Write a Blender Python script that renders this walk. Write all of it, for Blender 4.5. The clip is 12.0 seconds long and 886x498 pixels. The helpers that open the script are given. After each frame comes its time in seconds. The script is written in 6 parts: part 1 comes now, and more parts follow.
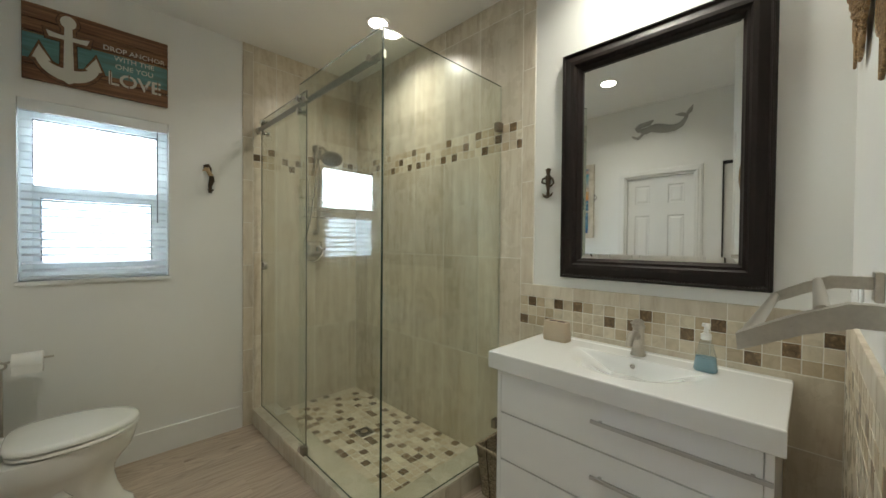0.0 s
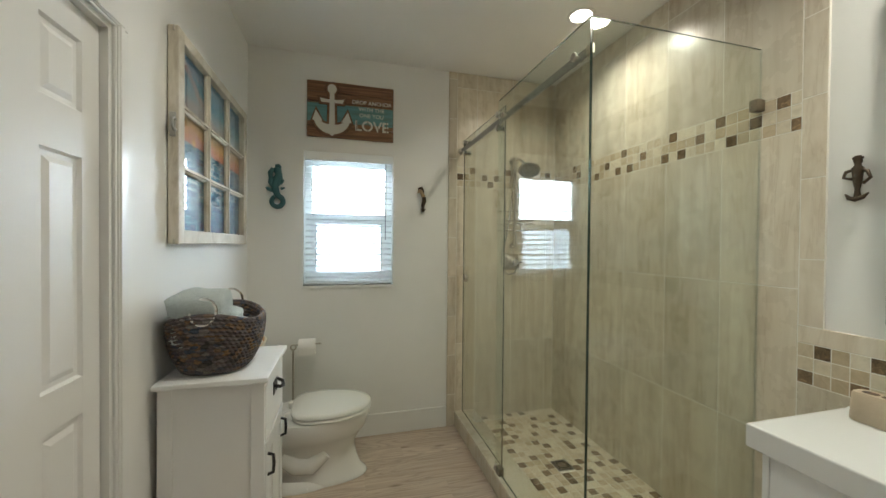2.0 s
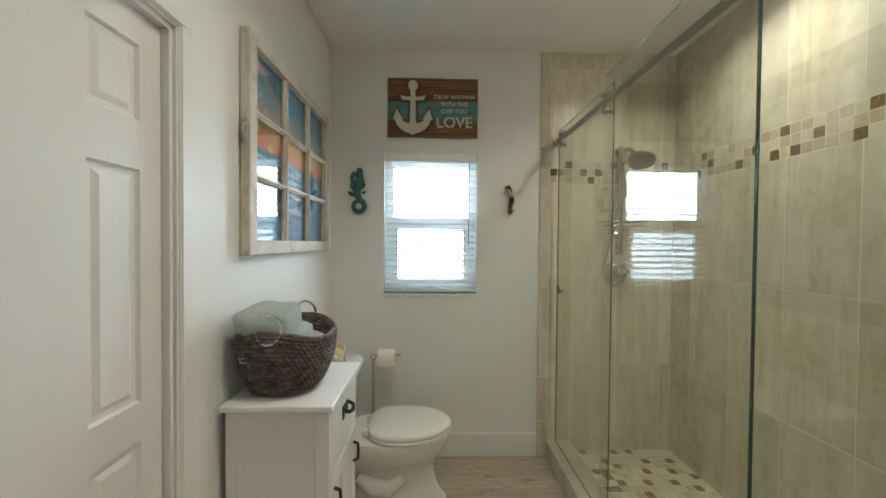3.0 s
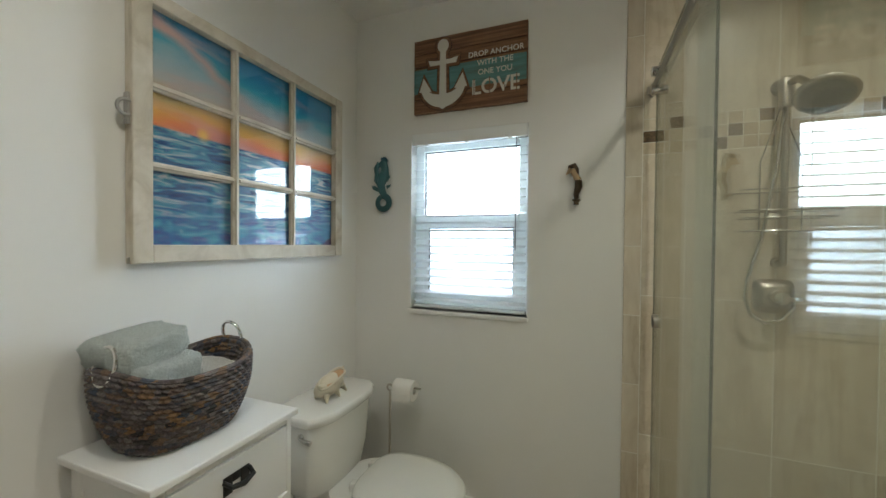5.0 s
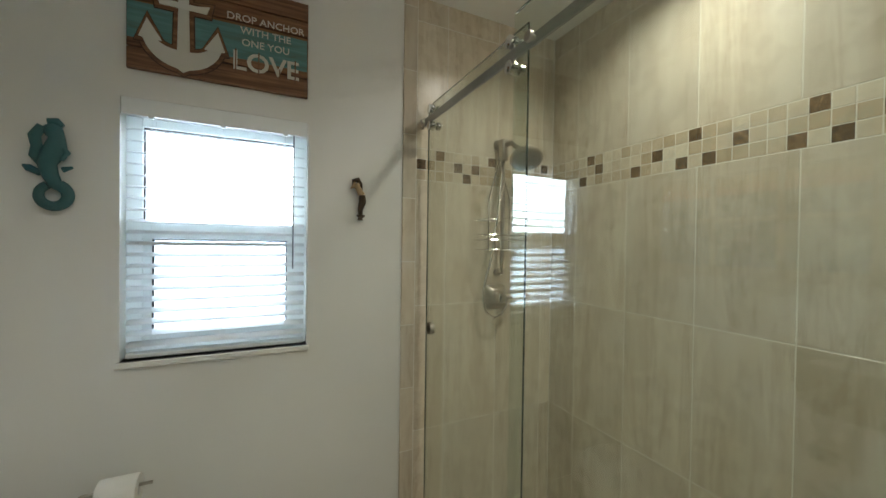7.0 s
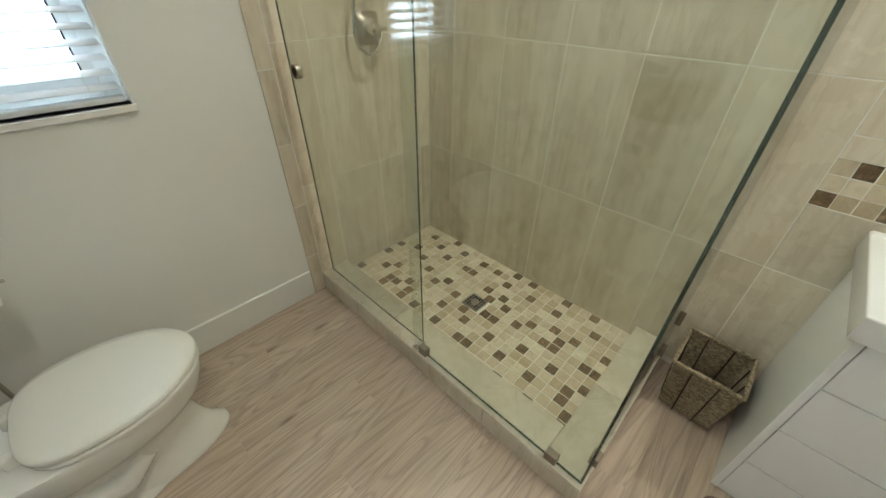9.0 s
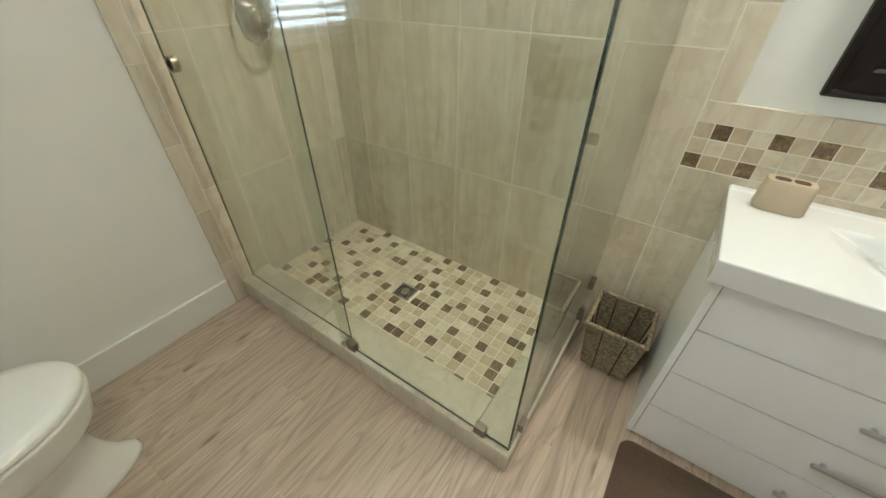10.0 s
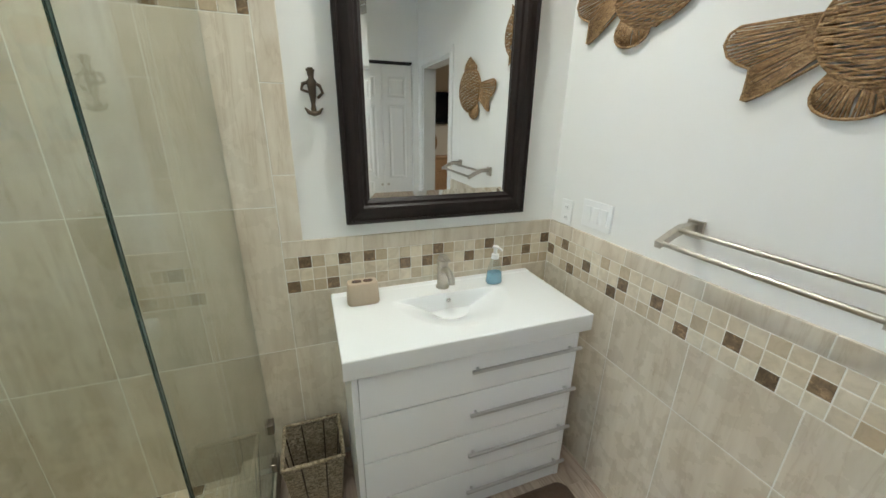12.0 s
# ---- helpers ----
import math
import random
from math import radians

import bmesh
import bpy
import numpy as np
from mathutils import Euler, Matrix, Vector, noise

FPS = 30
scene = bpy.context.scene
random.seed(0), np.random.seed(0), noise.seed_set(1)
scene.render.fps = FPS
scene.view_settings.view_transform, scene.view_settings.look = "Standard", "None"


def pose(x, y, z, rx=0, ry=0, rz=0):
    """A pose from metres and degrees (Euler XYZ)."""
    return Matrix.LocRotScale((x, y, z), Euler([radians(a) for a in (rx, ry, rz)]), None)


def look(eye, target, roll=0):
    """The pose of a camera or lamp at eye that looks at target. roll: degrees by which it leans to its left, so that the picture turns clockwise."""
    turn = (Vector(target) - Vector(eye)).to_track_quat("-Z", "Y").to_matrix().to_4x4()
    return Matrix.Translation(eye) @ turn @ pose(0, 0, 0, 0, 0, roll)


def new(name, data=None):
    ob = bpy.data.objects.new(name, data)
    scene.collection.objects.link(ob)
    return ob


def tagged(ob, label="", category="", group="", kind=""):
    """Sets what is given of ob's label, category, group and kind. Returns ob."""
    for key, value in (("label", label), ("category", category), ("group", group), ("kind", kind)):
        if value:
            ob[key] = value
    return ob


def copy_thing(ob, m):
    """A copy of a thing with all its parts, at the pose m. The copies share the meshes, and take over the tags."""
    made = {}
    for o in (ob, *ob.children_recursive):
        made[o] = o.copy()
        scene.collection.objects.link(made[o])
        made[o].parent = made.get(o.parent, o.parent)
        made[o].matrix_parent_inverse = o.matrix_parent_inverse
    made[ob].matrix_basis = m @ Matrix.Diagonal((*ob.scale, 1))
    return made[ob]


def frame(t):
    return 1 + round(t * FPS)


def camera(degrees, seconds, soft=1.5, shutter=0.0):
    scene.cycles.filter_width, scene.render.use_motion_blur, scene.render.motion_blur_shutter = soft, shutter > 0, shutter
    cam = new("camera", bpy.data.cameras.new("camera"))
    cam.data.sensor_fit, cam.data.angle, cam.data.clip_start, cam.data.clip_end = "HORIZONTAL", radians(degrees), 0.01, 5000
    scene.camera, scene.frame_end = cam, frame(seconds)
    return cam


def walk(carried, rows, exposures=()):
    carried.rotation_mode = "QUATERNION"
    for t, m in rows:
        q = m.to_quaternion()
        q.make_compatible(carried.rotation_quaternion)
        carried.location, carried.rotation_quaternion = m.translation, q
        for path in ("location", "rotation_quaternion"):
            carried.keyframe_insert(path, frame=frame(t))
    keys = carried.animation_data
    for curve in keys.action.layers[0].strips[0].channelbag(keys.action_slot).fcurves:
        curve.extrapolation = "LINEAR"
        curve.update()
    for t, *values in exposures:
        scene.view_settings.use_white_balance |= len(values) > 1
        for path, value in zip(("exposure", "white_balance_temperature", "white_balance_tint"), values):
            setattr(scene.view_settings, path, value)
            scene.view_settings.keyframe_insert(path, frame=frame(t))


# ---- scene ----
cam = camera(101.0, 12.0)
PATH = [
    (0, (0.01, 0.084, 1.33), (1.417, 1.506, 1.298), 0.5),
    (0.5, (0.031, 0.154, 1.364), (1.27, 1.724, 1.335), 0.4),
    (1, (0.036, 0.187, 1.384), (1.073, 1.897, 1.358), 0.5),
    (1.5, (0.046, 0.203, 1.399), (0.825, 2.045, 1.373), 0.4),
    (2, (0.058, 0.22, 1.409), (0.576, 2.151, 1.385), 0.5),
    (2.5, (0.073, 0.279, 1.423), (0.349, 2.26, 1.401), 0.5),
    (3, (0.114, 0.473, 1.454), (0.162, 2.472, 1.42), 0.5),
    (3.2, (0.153, 0.584, 1.469), (0.083, 2.582, 1.433), 0.5),
    (4.8, (0.652, 1.109, 1.466), (-0.076, 2.972, 1.437), 0.3),
    (5, (0.653, 1.133, 1.468), (-0.06, 3.001, 1.439), 0.5),
    (5.5, (0.612, 1.163, 1.469), (0.002, 3.067, 1.44), 0.5),
    (6, (0.435, 1.175, 1.462), (0.156, 3.156, 1.433), 0.7),
    (6.5, (0.328, 1.22, 1.52), (0.641, 3.194, 1.476), 0.9),
    (7, (0.254, 1.279, 1.549), (1.114, 3.084, 1.525), 0.8),
    (7.5, (0.219, 1.311, 1.523), (1.458, 2.864, 1.289), 0.5),
    (7.7, (0.192, 1.318, 1.5), (1.508, 2.779, 1.136), 0.5),
    (9.3, (0.223, 1.338, 1.441), (1.366, 2.416, 0.202), 0.6),
    (9.5, (0.231, 1.316, 1.437), (1.396, 2.369, 0.199), 0.6),
    (10, (0.3, 1.222, 1.426), (1.613, 2.123, 0.216), 0.3),
    (10.5, (0.44, 1.12, 1.47), (1.973, 1.715, 0.332), -0.3),
    (11, (0.452, 1.069, 1.529), (2.165, 1.276, 0.516), -0.3),
    (11.5, (0.394, 1.089, 1.537), (2.198, 0.859, 0.704), 0.5),
    (12, (0.293, 1.099, 1.558), (2.063, 0.444, 0.897), 0.9),
]
EXPOSURES = [(0, -0.05, 6500, 10), (1.5, 0.08, 6550, 10), (2.5, 0.12, 6550, 10), (3.2, 0.05, 6520, 10), (5, -0.14, 6450, 10), (6.5, -0.07, 6420, 10), (7.0, -0.08, 6400, 10), (7.5, -0.37, 6400, 10),
             (9.5, 0.55, 6480, 10), (10.5, 0.57, 6380, 10), (12, 0.37, 6020, 10)]
walk(cam, [(t, look(eye, target, roll)) for t, eye, target, roll in PATH], EXPOSURES)

# ---- world and lights ----
world = bpy.data.worlds.new("sky")
scene.world = world
world.use_nodes = True
_wn = world.node_tree.nodes
_sky = _wn.new("ShaderNodeTexSky")
_sky.sky_type = 'NISHITA'
_sky.sun_disc = False
_sky.sun_elevation, _sky.sun_rotation = radians(45.4), radians(-50.7)
world.node_tree.links.new(_sky.outputs[0], _wn["Background"].inputs[0])
_wn["Background"].inputs[1].default_value = 0.1
_sun = bpy.data.lights.new("sun", 'SUN')
_sun.energy, _sun.angle, _sun.color = 3.2, radians(0.5), (1.0, 0.96, 0.90)
new("sun", _sun).matrix_world = look((-0.55, 0.45, 0.72), (0, 0, 0))

# room: west -0.58, east 1.752, south 0, north 2.942, ceiling 2.74
WEST, EAST, SOUTH, NORTH, TOP = -0.58, 1.752, -0.008, 2.942, 2.74
EF, NF, SF = 1.742, 2.932, 0.002          # faces of the wall tiles
DOWNLIGHTS = ((1.37, 2.07), (0.19, 1.36), (1.50, 0.64))


def disk_lamp(x, y, watts):
    """A flat round area lamp shining down from ceiling height."""
    d = bpy.data.lights.new("disk_area_lamp", 'AREA')
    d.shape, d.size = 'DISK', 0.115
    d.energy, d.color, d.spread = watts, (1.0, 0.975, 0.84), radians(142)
    new("disk_area_lamp", d).matrix_world = look((x, y, TOP - 0.012), (x, y, 0))


for (_x, _y), _w in zip(DOWNLIGHTS, (6.9, 5.2, 7.3)):
    disk_lamp(_x, _y, _w)

# added lamp to brighten the bedroom; it has no modelled fixture
disk_lamp(-2.4, -1.5, 16)

# ---- materials ----


class Nodes:
    """A small wrapper for building node materials."""

    def __init__(self, name, rough=0.5, metal=0.0, **kw):
        self.m = bpy.data.materials.new(name)
        self.m.use_nodes = True
        self.t = self.m.node_tree
        self.b = self.t.nodes["Principled BSDF"]
        self.b.inputs["Roughness"].default_value = rough
        self.b.inputs["Metallic"].default_value = metal
        for k, v in kw.items():
            self.b.inputs[k.replace("_", " ")].default_value = v

    def node(self, kind, **kw):
        n = self.t.nodes.new("ShaderNode" + kind)
        for k, v in kw.items():
            if k in n.inputs:
                n.inputs[k].default_value = v
        return n

    def link(self, a, b):
        self.t.links.new(a, b)

    def coords(self, scale=(1, 1, 1), source="Position", shuffle=0.0, turn=(0, 0, 0)):
        if source == "Position":
            src = self.node("NewGeometry").outputs["Position"]
        else:
            src = self.node("TexCoord").outputs[source]
        if shuffle:
            oi = self.node("ObjectInfo")
            mul = self.node("VectorMath")
            mul.operation = 'MULTIPLY_ADD'
            cmb = self.node("CombineXYZ")
            for i in range(3):
                self.link(oi.outputs["Random"], cmb.inputs[i])
            mul.inputs[1].default_value = (shuffle, shuffle * 1.7, shuffle * 0.6)
            self.link(cmb.outputs[0], mul.inputs[0])
            self.link(src, mul.inputs[2])
            src = mul.outputs[0]
        mp = self.node("Mapping")
        mp.inputs["Scale"].default_value = scale
        mp.inputs["Rotation"].default_value = turn
        self.link(src, mp.inputs["Vector"])
        return mp.outputs[0]

    def noise(self, vec, scale=5.0, detail=4.0, rough=0.55, distort=0.0):
        n = self.node("TexNoise", Scale=scale, Detail=detail, Roughness=rough, Distortion=distort)
        self.link(vec, n.inputs["Vector"])
        return n.outputs["Fac"]

    def ramp(self, fac, stops):
        r = self.node("ValToRGB")
        el = r.color_ramp.elements
        while len(el) < len(stops):
            el.new(0.5)
        for e, (p, c) in zip(el, stops):
            e.position, e.color = p, (*c, 1)
        self.link(fac, r.inputs[0])
        return r.outputs[0]

    def mix(self, fac, a, b, mode='MIX'):
        n = self.node("Mix")
        n.data_type, n.blend_type = 'RGBA', mode
        for i, v in ((6, a), (7, b)):
            if isinstance(v, tuple):
                n.inputs[i].default_value = (*v, 1)
            else:
                self.link(v, n.inputs[i])
        if isinstance(fac, (int, float)):
            n.inputs[0].default_value = fac
        else:
            self.link(fac, n.inputs[0])
        return n.outputs[2]

    def maths(self, op, a, b=0.0, c=0.0):
        n = self.node("Math")
        n.operation = op
        for i, v in enumerate((a, b, c)):
            if isinstance(v, (int, float)):
                n.inputs[i].default_value = v
            else:
                self.link(v, n.inputs[i])
        return n.outputs[0]

    def color(self, v):
        if isinstance(v, tuple):
            self.b.inputs["Base Color"].default_value = (*v, 1)
        else:
            self.link(v, self.b.inputs["Base Color"])
        return self

    def bump(self, h, strength=0.2, dist=0.002):
        n = self.node("Bump", Strength=strength, Distance=dist)
        self.link(h, n.inputs["Height"])
        self.link(n.outputs[0], self.b.inputs["Normal"])
        return self

    def roughen(self, fac, lo, hi):
        n = self.node("MapRange")
        n.inputs["To Min"].default_value, n.inputs["To Max"].default_value = lo, hi
        self.link(fac, n.inputs["Value"])
        self.link(n.outputs[0], self.b.inputs["Roughness"])
        return self


def paint(name, c, rough=0.5, grain=180.0, bump=0.06, vary=0.05):
    n = Nodes(name, rough)
    v = n.coords()
    big = n.noise(v, 2.3, 3)
    n.color(n.ramp(big, [(0.3, tuple(x * (1 - vary) for x in c)), (0.7, c)]))
    n.bump(n.noise(v, grain, 3), bump, 0.001)
    return n.m


def metal(name, c, rough=0.25, brush=True):
    n = Nodes(name, rough, 1.0)
    v = n.coords((30, 30, 30))
    g = n.noise(v, 4, 3)
    n.color(n.ramp(g, [(0.3, tuple(x * 0.88 for x in c)), (0.7, c)]))
    n.roughen(g, rough * 0.8, rough * 1.25)
    return n.m


M_WALL = paint("wall_paint", (0.82, 0.815, 0.79), 0.55, 140, 0.10, 0.03)
M_CEIL = paint("ceiling_paint", (0.86, 0.85, 0.82), 0.7, 120, 0.12, 0.03)
M_TRIM = paint("white_trim_paint", (0.80, 0.795, 0.775), 0.32, 60, 0.03, 0.03)
M_DOOR = paint("white_door_paint", (0.80, 0.795, 0.78), 0.34, 90, 0.05, 0.03)
M_CABINET = paint("white_cabinet_paint", (0.82, 0.82, 0.81), 0.35, 80, 0.03, 0.02)
M_VANITY = paint("white_lacquer", (0.84, 0.85, 0.86), 0.22, 40, 0.01, 0.015)
M_CERAMIC = Nodes("sanitary_ceramic", 0.07, Coat_Weight=0.4).color((0.83, 0.825, 0.79)).m
M_SINK = Nodes("sink_ceramic", 0.06, Coat_Weight=0.5).color((0.79, 0.80, 0.80)).m
M_SEAT = Nodes("seat_plastic", 0.14).color((0.80, 0.79, 0.745)).m
M_BLIND = Nodes("blind_slat_white", 0.4).color((0.80, 0.82, 0.83)).m
M_VINYL = Nodes("window_vinyl", 0.35).color((0.86, 0.88, 0.88)).m


def translucent(m, c, share):
    """Lets part of the light through a thin white plastic."""
    t = m.node_tree
    tr, mx = t.nodes.new("ShaderNodeBsdfTranslucent"), t.nodes.new("ShaderNodeMixShader")
    tr.inputs[0].default_value = (*c, 1)
    mx.inputs[0].default_value = share
    t.links.new(t.nodes["Principled BSDF"].outputs[0], mx.inputs[1])
    t.links.new(tr.outputs[0], mx.inputs[2])
    t.links.new(mx.outputs[0], t.nodes["Material Output"].inputs[0])
    return m


translucent(M_BLIND, (0.76, 0.80, 0.82), 0.10)
M_SASH = translucent(Nodes("sash_vinyl", 0.35).color((0.86, 0.88, 0.88)).m, (0.85, 0.90, 0.90), 0.26)
# gasket rubber, also the black shade filled into gaps and openings
M_GASKET_GAP = Nodes("black_gasket_and_gap_shade", 0.6).color((0.015, 0.015, 0.017)).m
M_CHROME = metal("chrome", (0.75, 0.74, 0.72), 0.10)
M_NICKEL = metal("brushed_nickel", (0.56, 0.52, 0.46), 0.30)
M_STEEL = metal("brushed_steel_rail", (0.40, 0.39, 0.37), 0.32)
M_CLAMP = metal("aged_nickel", (0.30, 0.26, 0.21), 0.35)
M_BRONZE = metal("dark_bronze", (0.10, 0.075, 0.055), 0.42)
M_BLACK = Nodes("black_iron", 0.45).color((0.012, 0.012, 0.012)).m
M_SWITCH = Nodes("switch_plastic", 0.3).color((0.84, 0.84, 0.83)).m
M_PAPER = paint("tissue_paper", (0.84, 0.82, 0.78), 0.9, 300, 0.3, 0.03)
M_MIRROR = Nodes("silvered_mirror", 0.015, 1.0).color((0.88, 0.90, 0.89)).m


def glass_material(name, tint, gloss=1.0):
    m = bpy.data.materials.new(name)
    m.use_nodes = True
    t = m.node_tree
    t.nodes.remove(t.nodes["Principled BSDF"])
    tr, gl = t.nodes.new("ShaderNodeBsdfTransparent"), t.nodes.new("ShaderNodeBsdfGlossy")
    lw, mx = t.nodes.new("ShaderNodeLayerWeight"), t.nodes.new("ShaderNodeMixShader")
    pw, fr = t.nodes.new("ShaderNodeMath"), t.nodes.new("ShaderNodeMath")
    pw.operation, fr.operation = 'POWER', 'MULTIPLY_ADD'
    lw.inputs[0].default_value, pw.inputs[1].default_value = 0.5, 4.6
    fr.inputs[1].default_value, fr.inputs[2].default_value = 0.94, 0.052
    t.links.new(lw.outputs["Facing"], pw.inputs[0])
    t.links.new(pw.outputs[0], fr.inputs[0])
    tr.inputs[0].default_value = (*tint, 1)
    gl.inputs["Roughness"].default_value = 0.004
    t.links.new(fr.outputs[0], mx.inputs[0])
    t.links.new(tr.outputs[0], mx.inputs[1])
    t.links.new(gl.outputs[0], mx.inputs[2])
    t.links.new(mx.outputs[0], t.nodes["Material Output"].inputs[0])
    return m


M_GLASS = glass_material("shower_glass", (0.946, 0.972, 0.940))
M_PANE = glass_material("window_glass", (0.97, 0.98, 0.98))
M_ARTGLASS = glass_material("picture_glass", (0.97, 0.975, 0.97))
M_EDGE = Nodes("glass_edge", 0.12, Transmission_Weight=0.35).color((0.025, 0.06, 0.05)).m


def glow(name, c, strength):
    m = bpy.data.materials.new(name)
    m.use_nodes = True
    b = m.node_tree.nodes["Principled BSDF"]
    b.inputs["Base Color"].default_value = (0, 0, 0, 1)
    b.inputs["Emission Color"].default_value = (*c, 1)
    b.inputs["Emission Strength"].default_value = strength
    return m


M_OUTSIDE = glow("hazy_daylight", (0.74, 0.89, 1.0), 24.0)
M_LENS = glow("downlight_lens", (1.0, 0.93, 0.82), 14.0)


def tile_material(name, dark, mid, pale, rough, veins=(5.5, 5.5, 0.8), shuffle=3.0):
    n = Nodes(name, rough)
    v = n.coords(veins, shuffle=shuffle)
    a = n.noise(v, 1.0, 6, 0.6, 0.6)
    base = n.ramp(a, [(0.30, dark), (0.50, mid), (0.74, pale)])
    w = n.noise(n.coords((4.2, 4.2, 0.45), shuffle=shuffle * 1.3, turn=(0.06, 0.06, 0)), 1.6, 6, 0.62, 0.45)
    line = n.maths('ABSOLUTE', n.maths('SUBTRACT', w, 0.5))
    vein = n.ramp(line, [(0.0, (1, 1, 1)), (0.014, (0.35, 0.35, 0.35)), (0.06, (0, 0, 0))])
    mottle = n.noise(n.coords((11.0, 11.0, 1.1), shuffle=shuffle * 0.4), 2.0, 6, 0.62, 0.3)
    cloud = n.noise(n.coords((2.5, 2.5, 0.9), shuffle=shuffle * 0.7), 1.6, 4, 0.55, 1.0)
    oi = n.node("ObjectInfo")
    tone = n.ramp(oi.outputs["Random"], [(0.0, (0.90, 0.90, 0.90)), (1.0, (1.04, 1.03, 1.02))])
    soft = n.maths('MULTIPLY', n.maths('MULTIPLY', vein, cloud), 0.62)
    c = n.mix(soft, base, (dark[0] * 0.72, dark[1] * 0.62, dark[2] * 0.50))
    c = n.mix(1.0, c, n.ramp(mottle, [(0.30, (0.96, 0.945, 0.92)), (0.50, (1.03, 1.03, 1.03)), (0.70, (1.08, 1.085, 1.09))]), 'MULTIPLY')
    n.color(n.mix(1.0, c, tone, 'MULTIPLY'))
    n.roughen(n.noise(n.coords((1, 1, 1)), 14, 4), rough * 0.75, rough * 1.3)
    n.bump(a, 0.08, 0.001)
    return n.m


M_TILE = tile_material("travertine_tile", (0.575, 0.50, 0.39), (0.655, 0.59, 0.48), (0.715, 0.66, 0.555), 0.27)
M_TRIMTILE = tile_material("bullnose_tile", (0.55, 0.475, 0.37), (0.64, 0.57, 0.465), (0.71, 0.655, 0.555), 0.6, (9, 9, 4))
M_CURB = tile_material("cream_marble", (0.50, 0.46, 0.37), (0.60, 0.56, 0.46), (0.68, 0.64, 0.54), 0.2, (3, 3, 3))


def mosaic(name, lo, hi, rough, bump, dim, lift, grain):
    n = Nodes(name, rough)
    oi = n.node("ObjectInfo")
    c = n.ramp(oi.outputs["Random"], [(0.0, lo), (0.45, tuple((a + b) / 2 for a, b in zip(lo, hi))), (1.0, hi)])
    s = n.noise(n.coords(shuffle=5.0), grain, 4, 0.6, 0.8)
    n.color(n.mix(1.0, c, n.ramp(s, [(0.3, (dim, dim * 0.98, dim * 0.95)), (0.55, (1.0, 1.0, 1.0)), (0.72, (lift, lift, lift))]), 'MULTIPLY'))
    n.bump(n.noise(n.coords(shuffle=5.0), 45, 4), bump, 0.003)
    return n.m


M_MOSAIC = mosaic("cream_mosaic", (0.51, 0.405, 0.27), (0.73, 0.66, 0.53), 0.3, 0.12, 0.84, 1.08, 24)
M_MOSDARK = mosaic("brown_mosaic", (0.13, 0.082, 0.042), (0.24, 0.160, 0.088), 0.28, 0.3, 0.5, 2.0, 55)
M_GROUT = paint("grout", (0.82, 0.79, 0.72), 0.9, 400, 0.2, 0.08)


def plank_material():
    n = Nodes("wood_look_plank", 0.42)
    # cathedral grain: contour lines of a stretched noise
    h = n.noise(n.coords((0.9, 8.0, 1), shuffle=7.0), 1.0, 2, 0.45, 0.6)
    a = n.maths('MULTIPLY_ADD', n.maths('SINE', n.maths('MULTIPLY', h, 95.0)), 0.5, 0.5)
    f = n.noise(n.coords((2.2, 75, 1), shuffle=7.0), 1.5, 5, 0.65)
    big = n.noise(n.coords((0.8, 9, 1), shuffle=7.0), 1.4, 4, 0.6, 1.2)
    base = n.ramp(big, [(0.28, (0.37, 0.275, 0.205)), (0.5, (0.525, 0.415, 0.325)), (0.74, (0.655, 0.55, 0.45))])
    c = n.mix(n.maths('MULTIPLY', n.maths('POWER', a, 3.0), 0.62), base, (0.26, 0.185, 0.138))
    c = n.mix(0.36, c, n.ramp(f, [(0.3, (0.32, 0.24, 0.185)), (0.5, (0.52, 0.43, 0.355)), (0.68, (0.64, 0.55, 0.475))]))
    kn = n.node("TexVoronoi", Scale=1.0)
    n.link(n.coords((2.4, 9.0, 1), shuffle=9.0), kn.inputs["Vector"])
    c = n.mix(n.ramp(kn.outputs["Distance"], [(0.03, (0.75, 0.75, 0.75)), (0.13, (0, 0, 0))]), c, (0.17, 0.115, 0.08))
    oi = n.node("ObjectInfo")
    n.color(n.mix(1.0, c, n.ramp(oi.outputs["Random"], [(0.0, (0.94, 0.935, 0.93)), (1.0, (1.04, 1.035, 1.03))]), 'MULTIPLY'))
    n.roughen(f, 0.34, 0.5)
    n.bump(f, 0.15, 0.001)
    return n.m


M_PLANK = plank_material()


def wood_material(name, lo, mid, hi, scale=(4, 40, 40), rough=0.55):
    n = Nodes(name, rough)
    a = n.noise(n.coords(scale, shuffle=2.0), 1.2, 5, 0.6, 0.7)
    n.color(n.ramp(a, [(0.25, lo), (0.5, mid), (0.75, hi)]))
    n.bump(a, 0.2, 0.002)
    return n.m


M_SIGN = wood_material("brown_stained_plank", (0.060, 0.026, 0.012), (0.185, 0.085, 0.040), (0.33, 0.175, 0.090), (2.2, 60, 60))
M_SIGNDARK = wood_material("dark_stained_edge", (0.03, 0.013, 0.006), (0.07, 0.03, 0.014), (0.11, 0.05, 0.022))
M_TEAL = wood_material("worn_teal_paint", (0.10, 0.13, 0.11), (0.10, 0.24, 0.235), (0.14, 0.31, 0.31))
M_LETTER = paint("worn_white_lettering", (0.72, 0.69, 0.62), 0.6, 90, 0.1, 0.18)
M_FRAMEWOOD = wood_material("whitewashed_wood", (0.42, 0.36, 0.27), (0.60, 0.545, 0.45), (0.70, 0.65, 0.56), (25, 6, 6), 0.6)
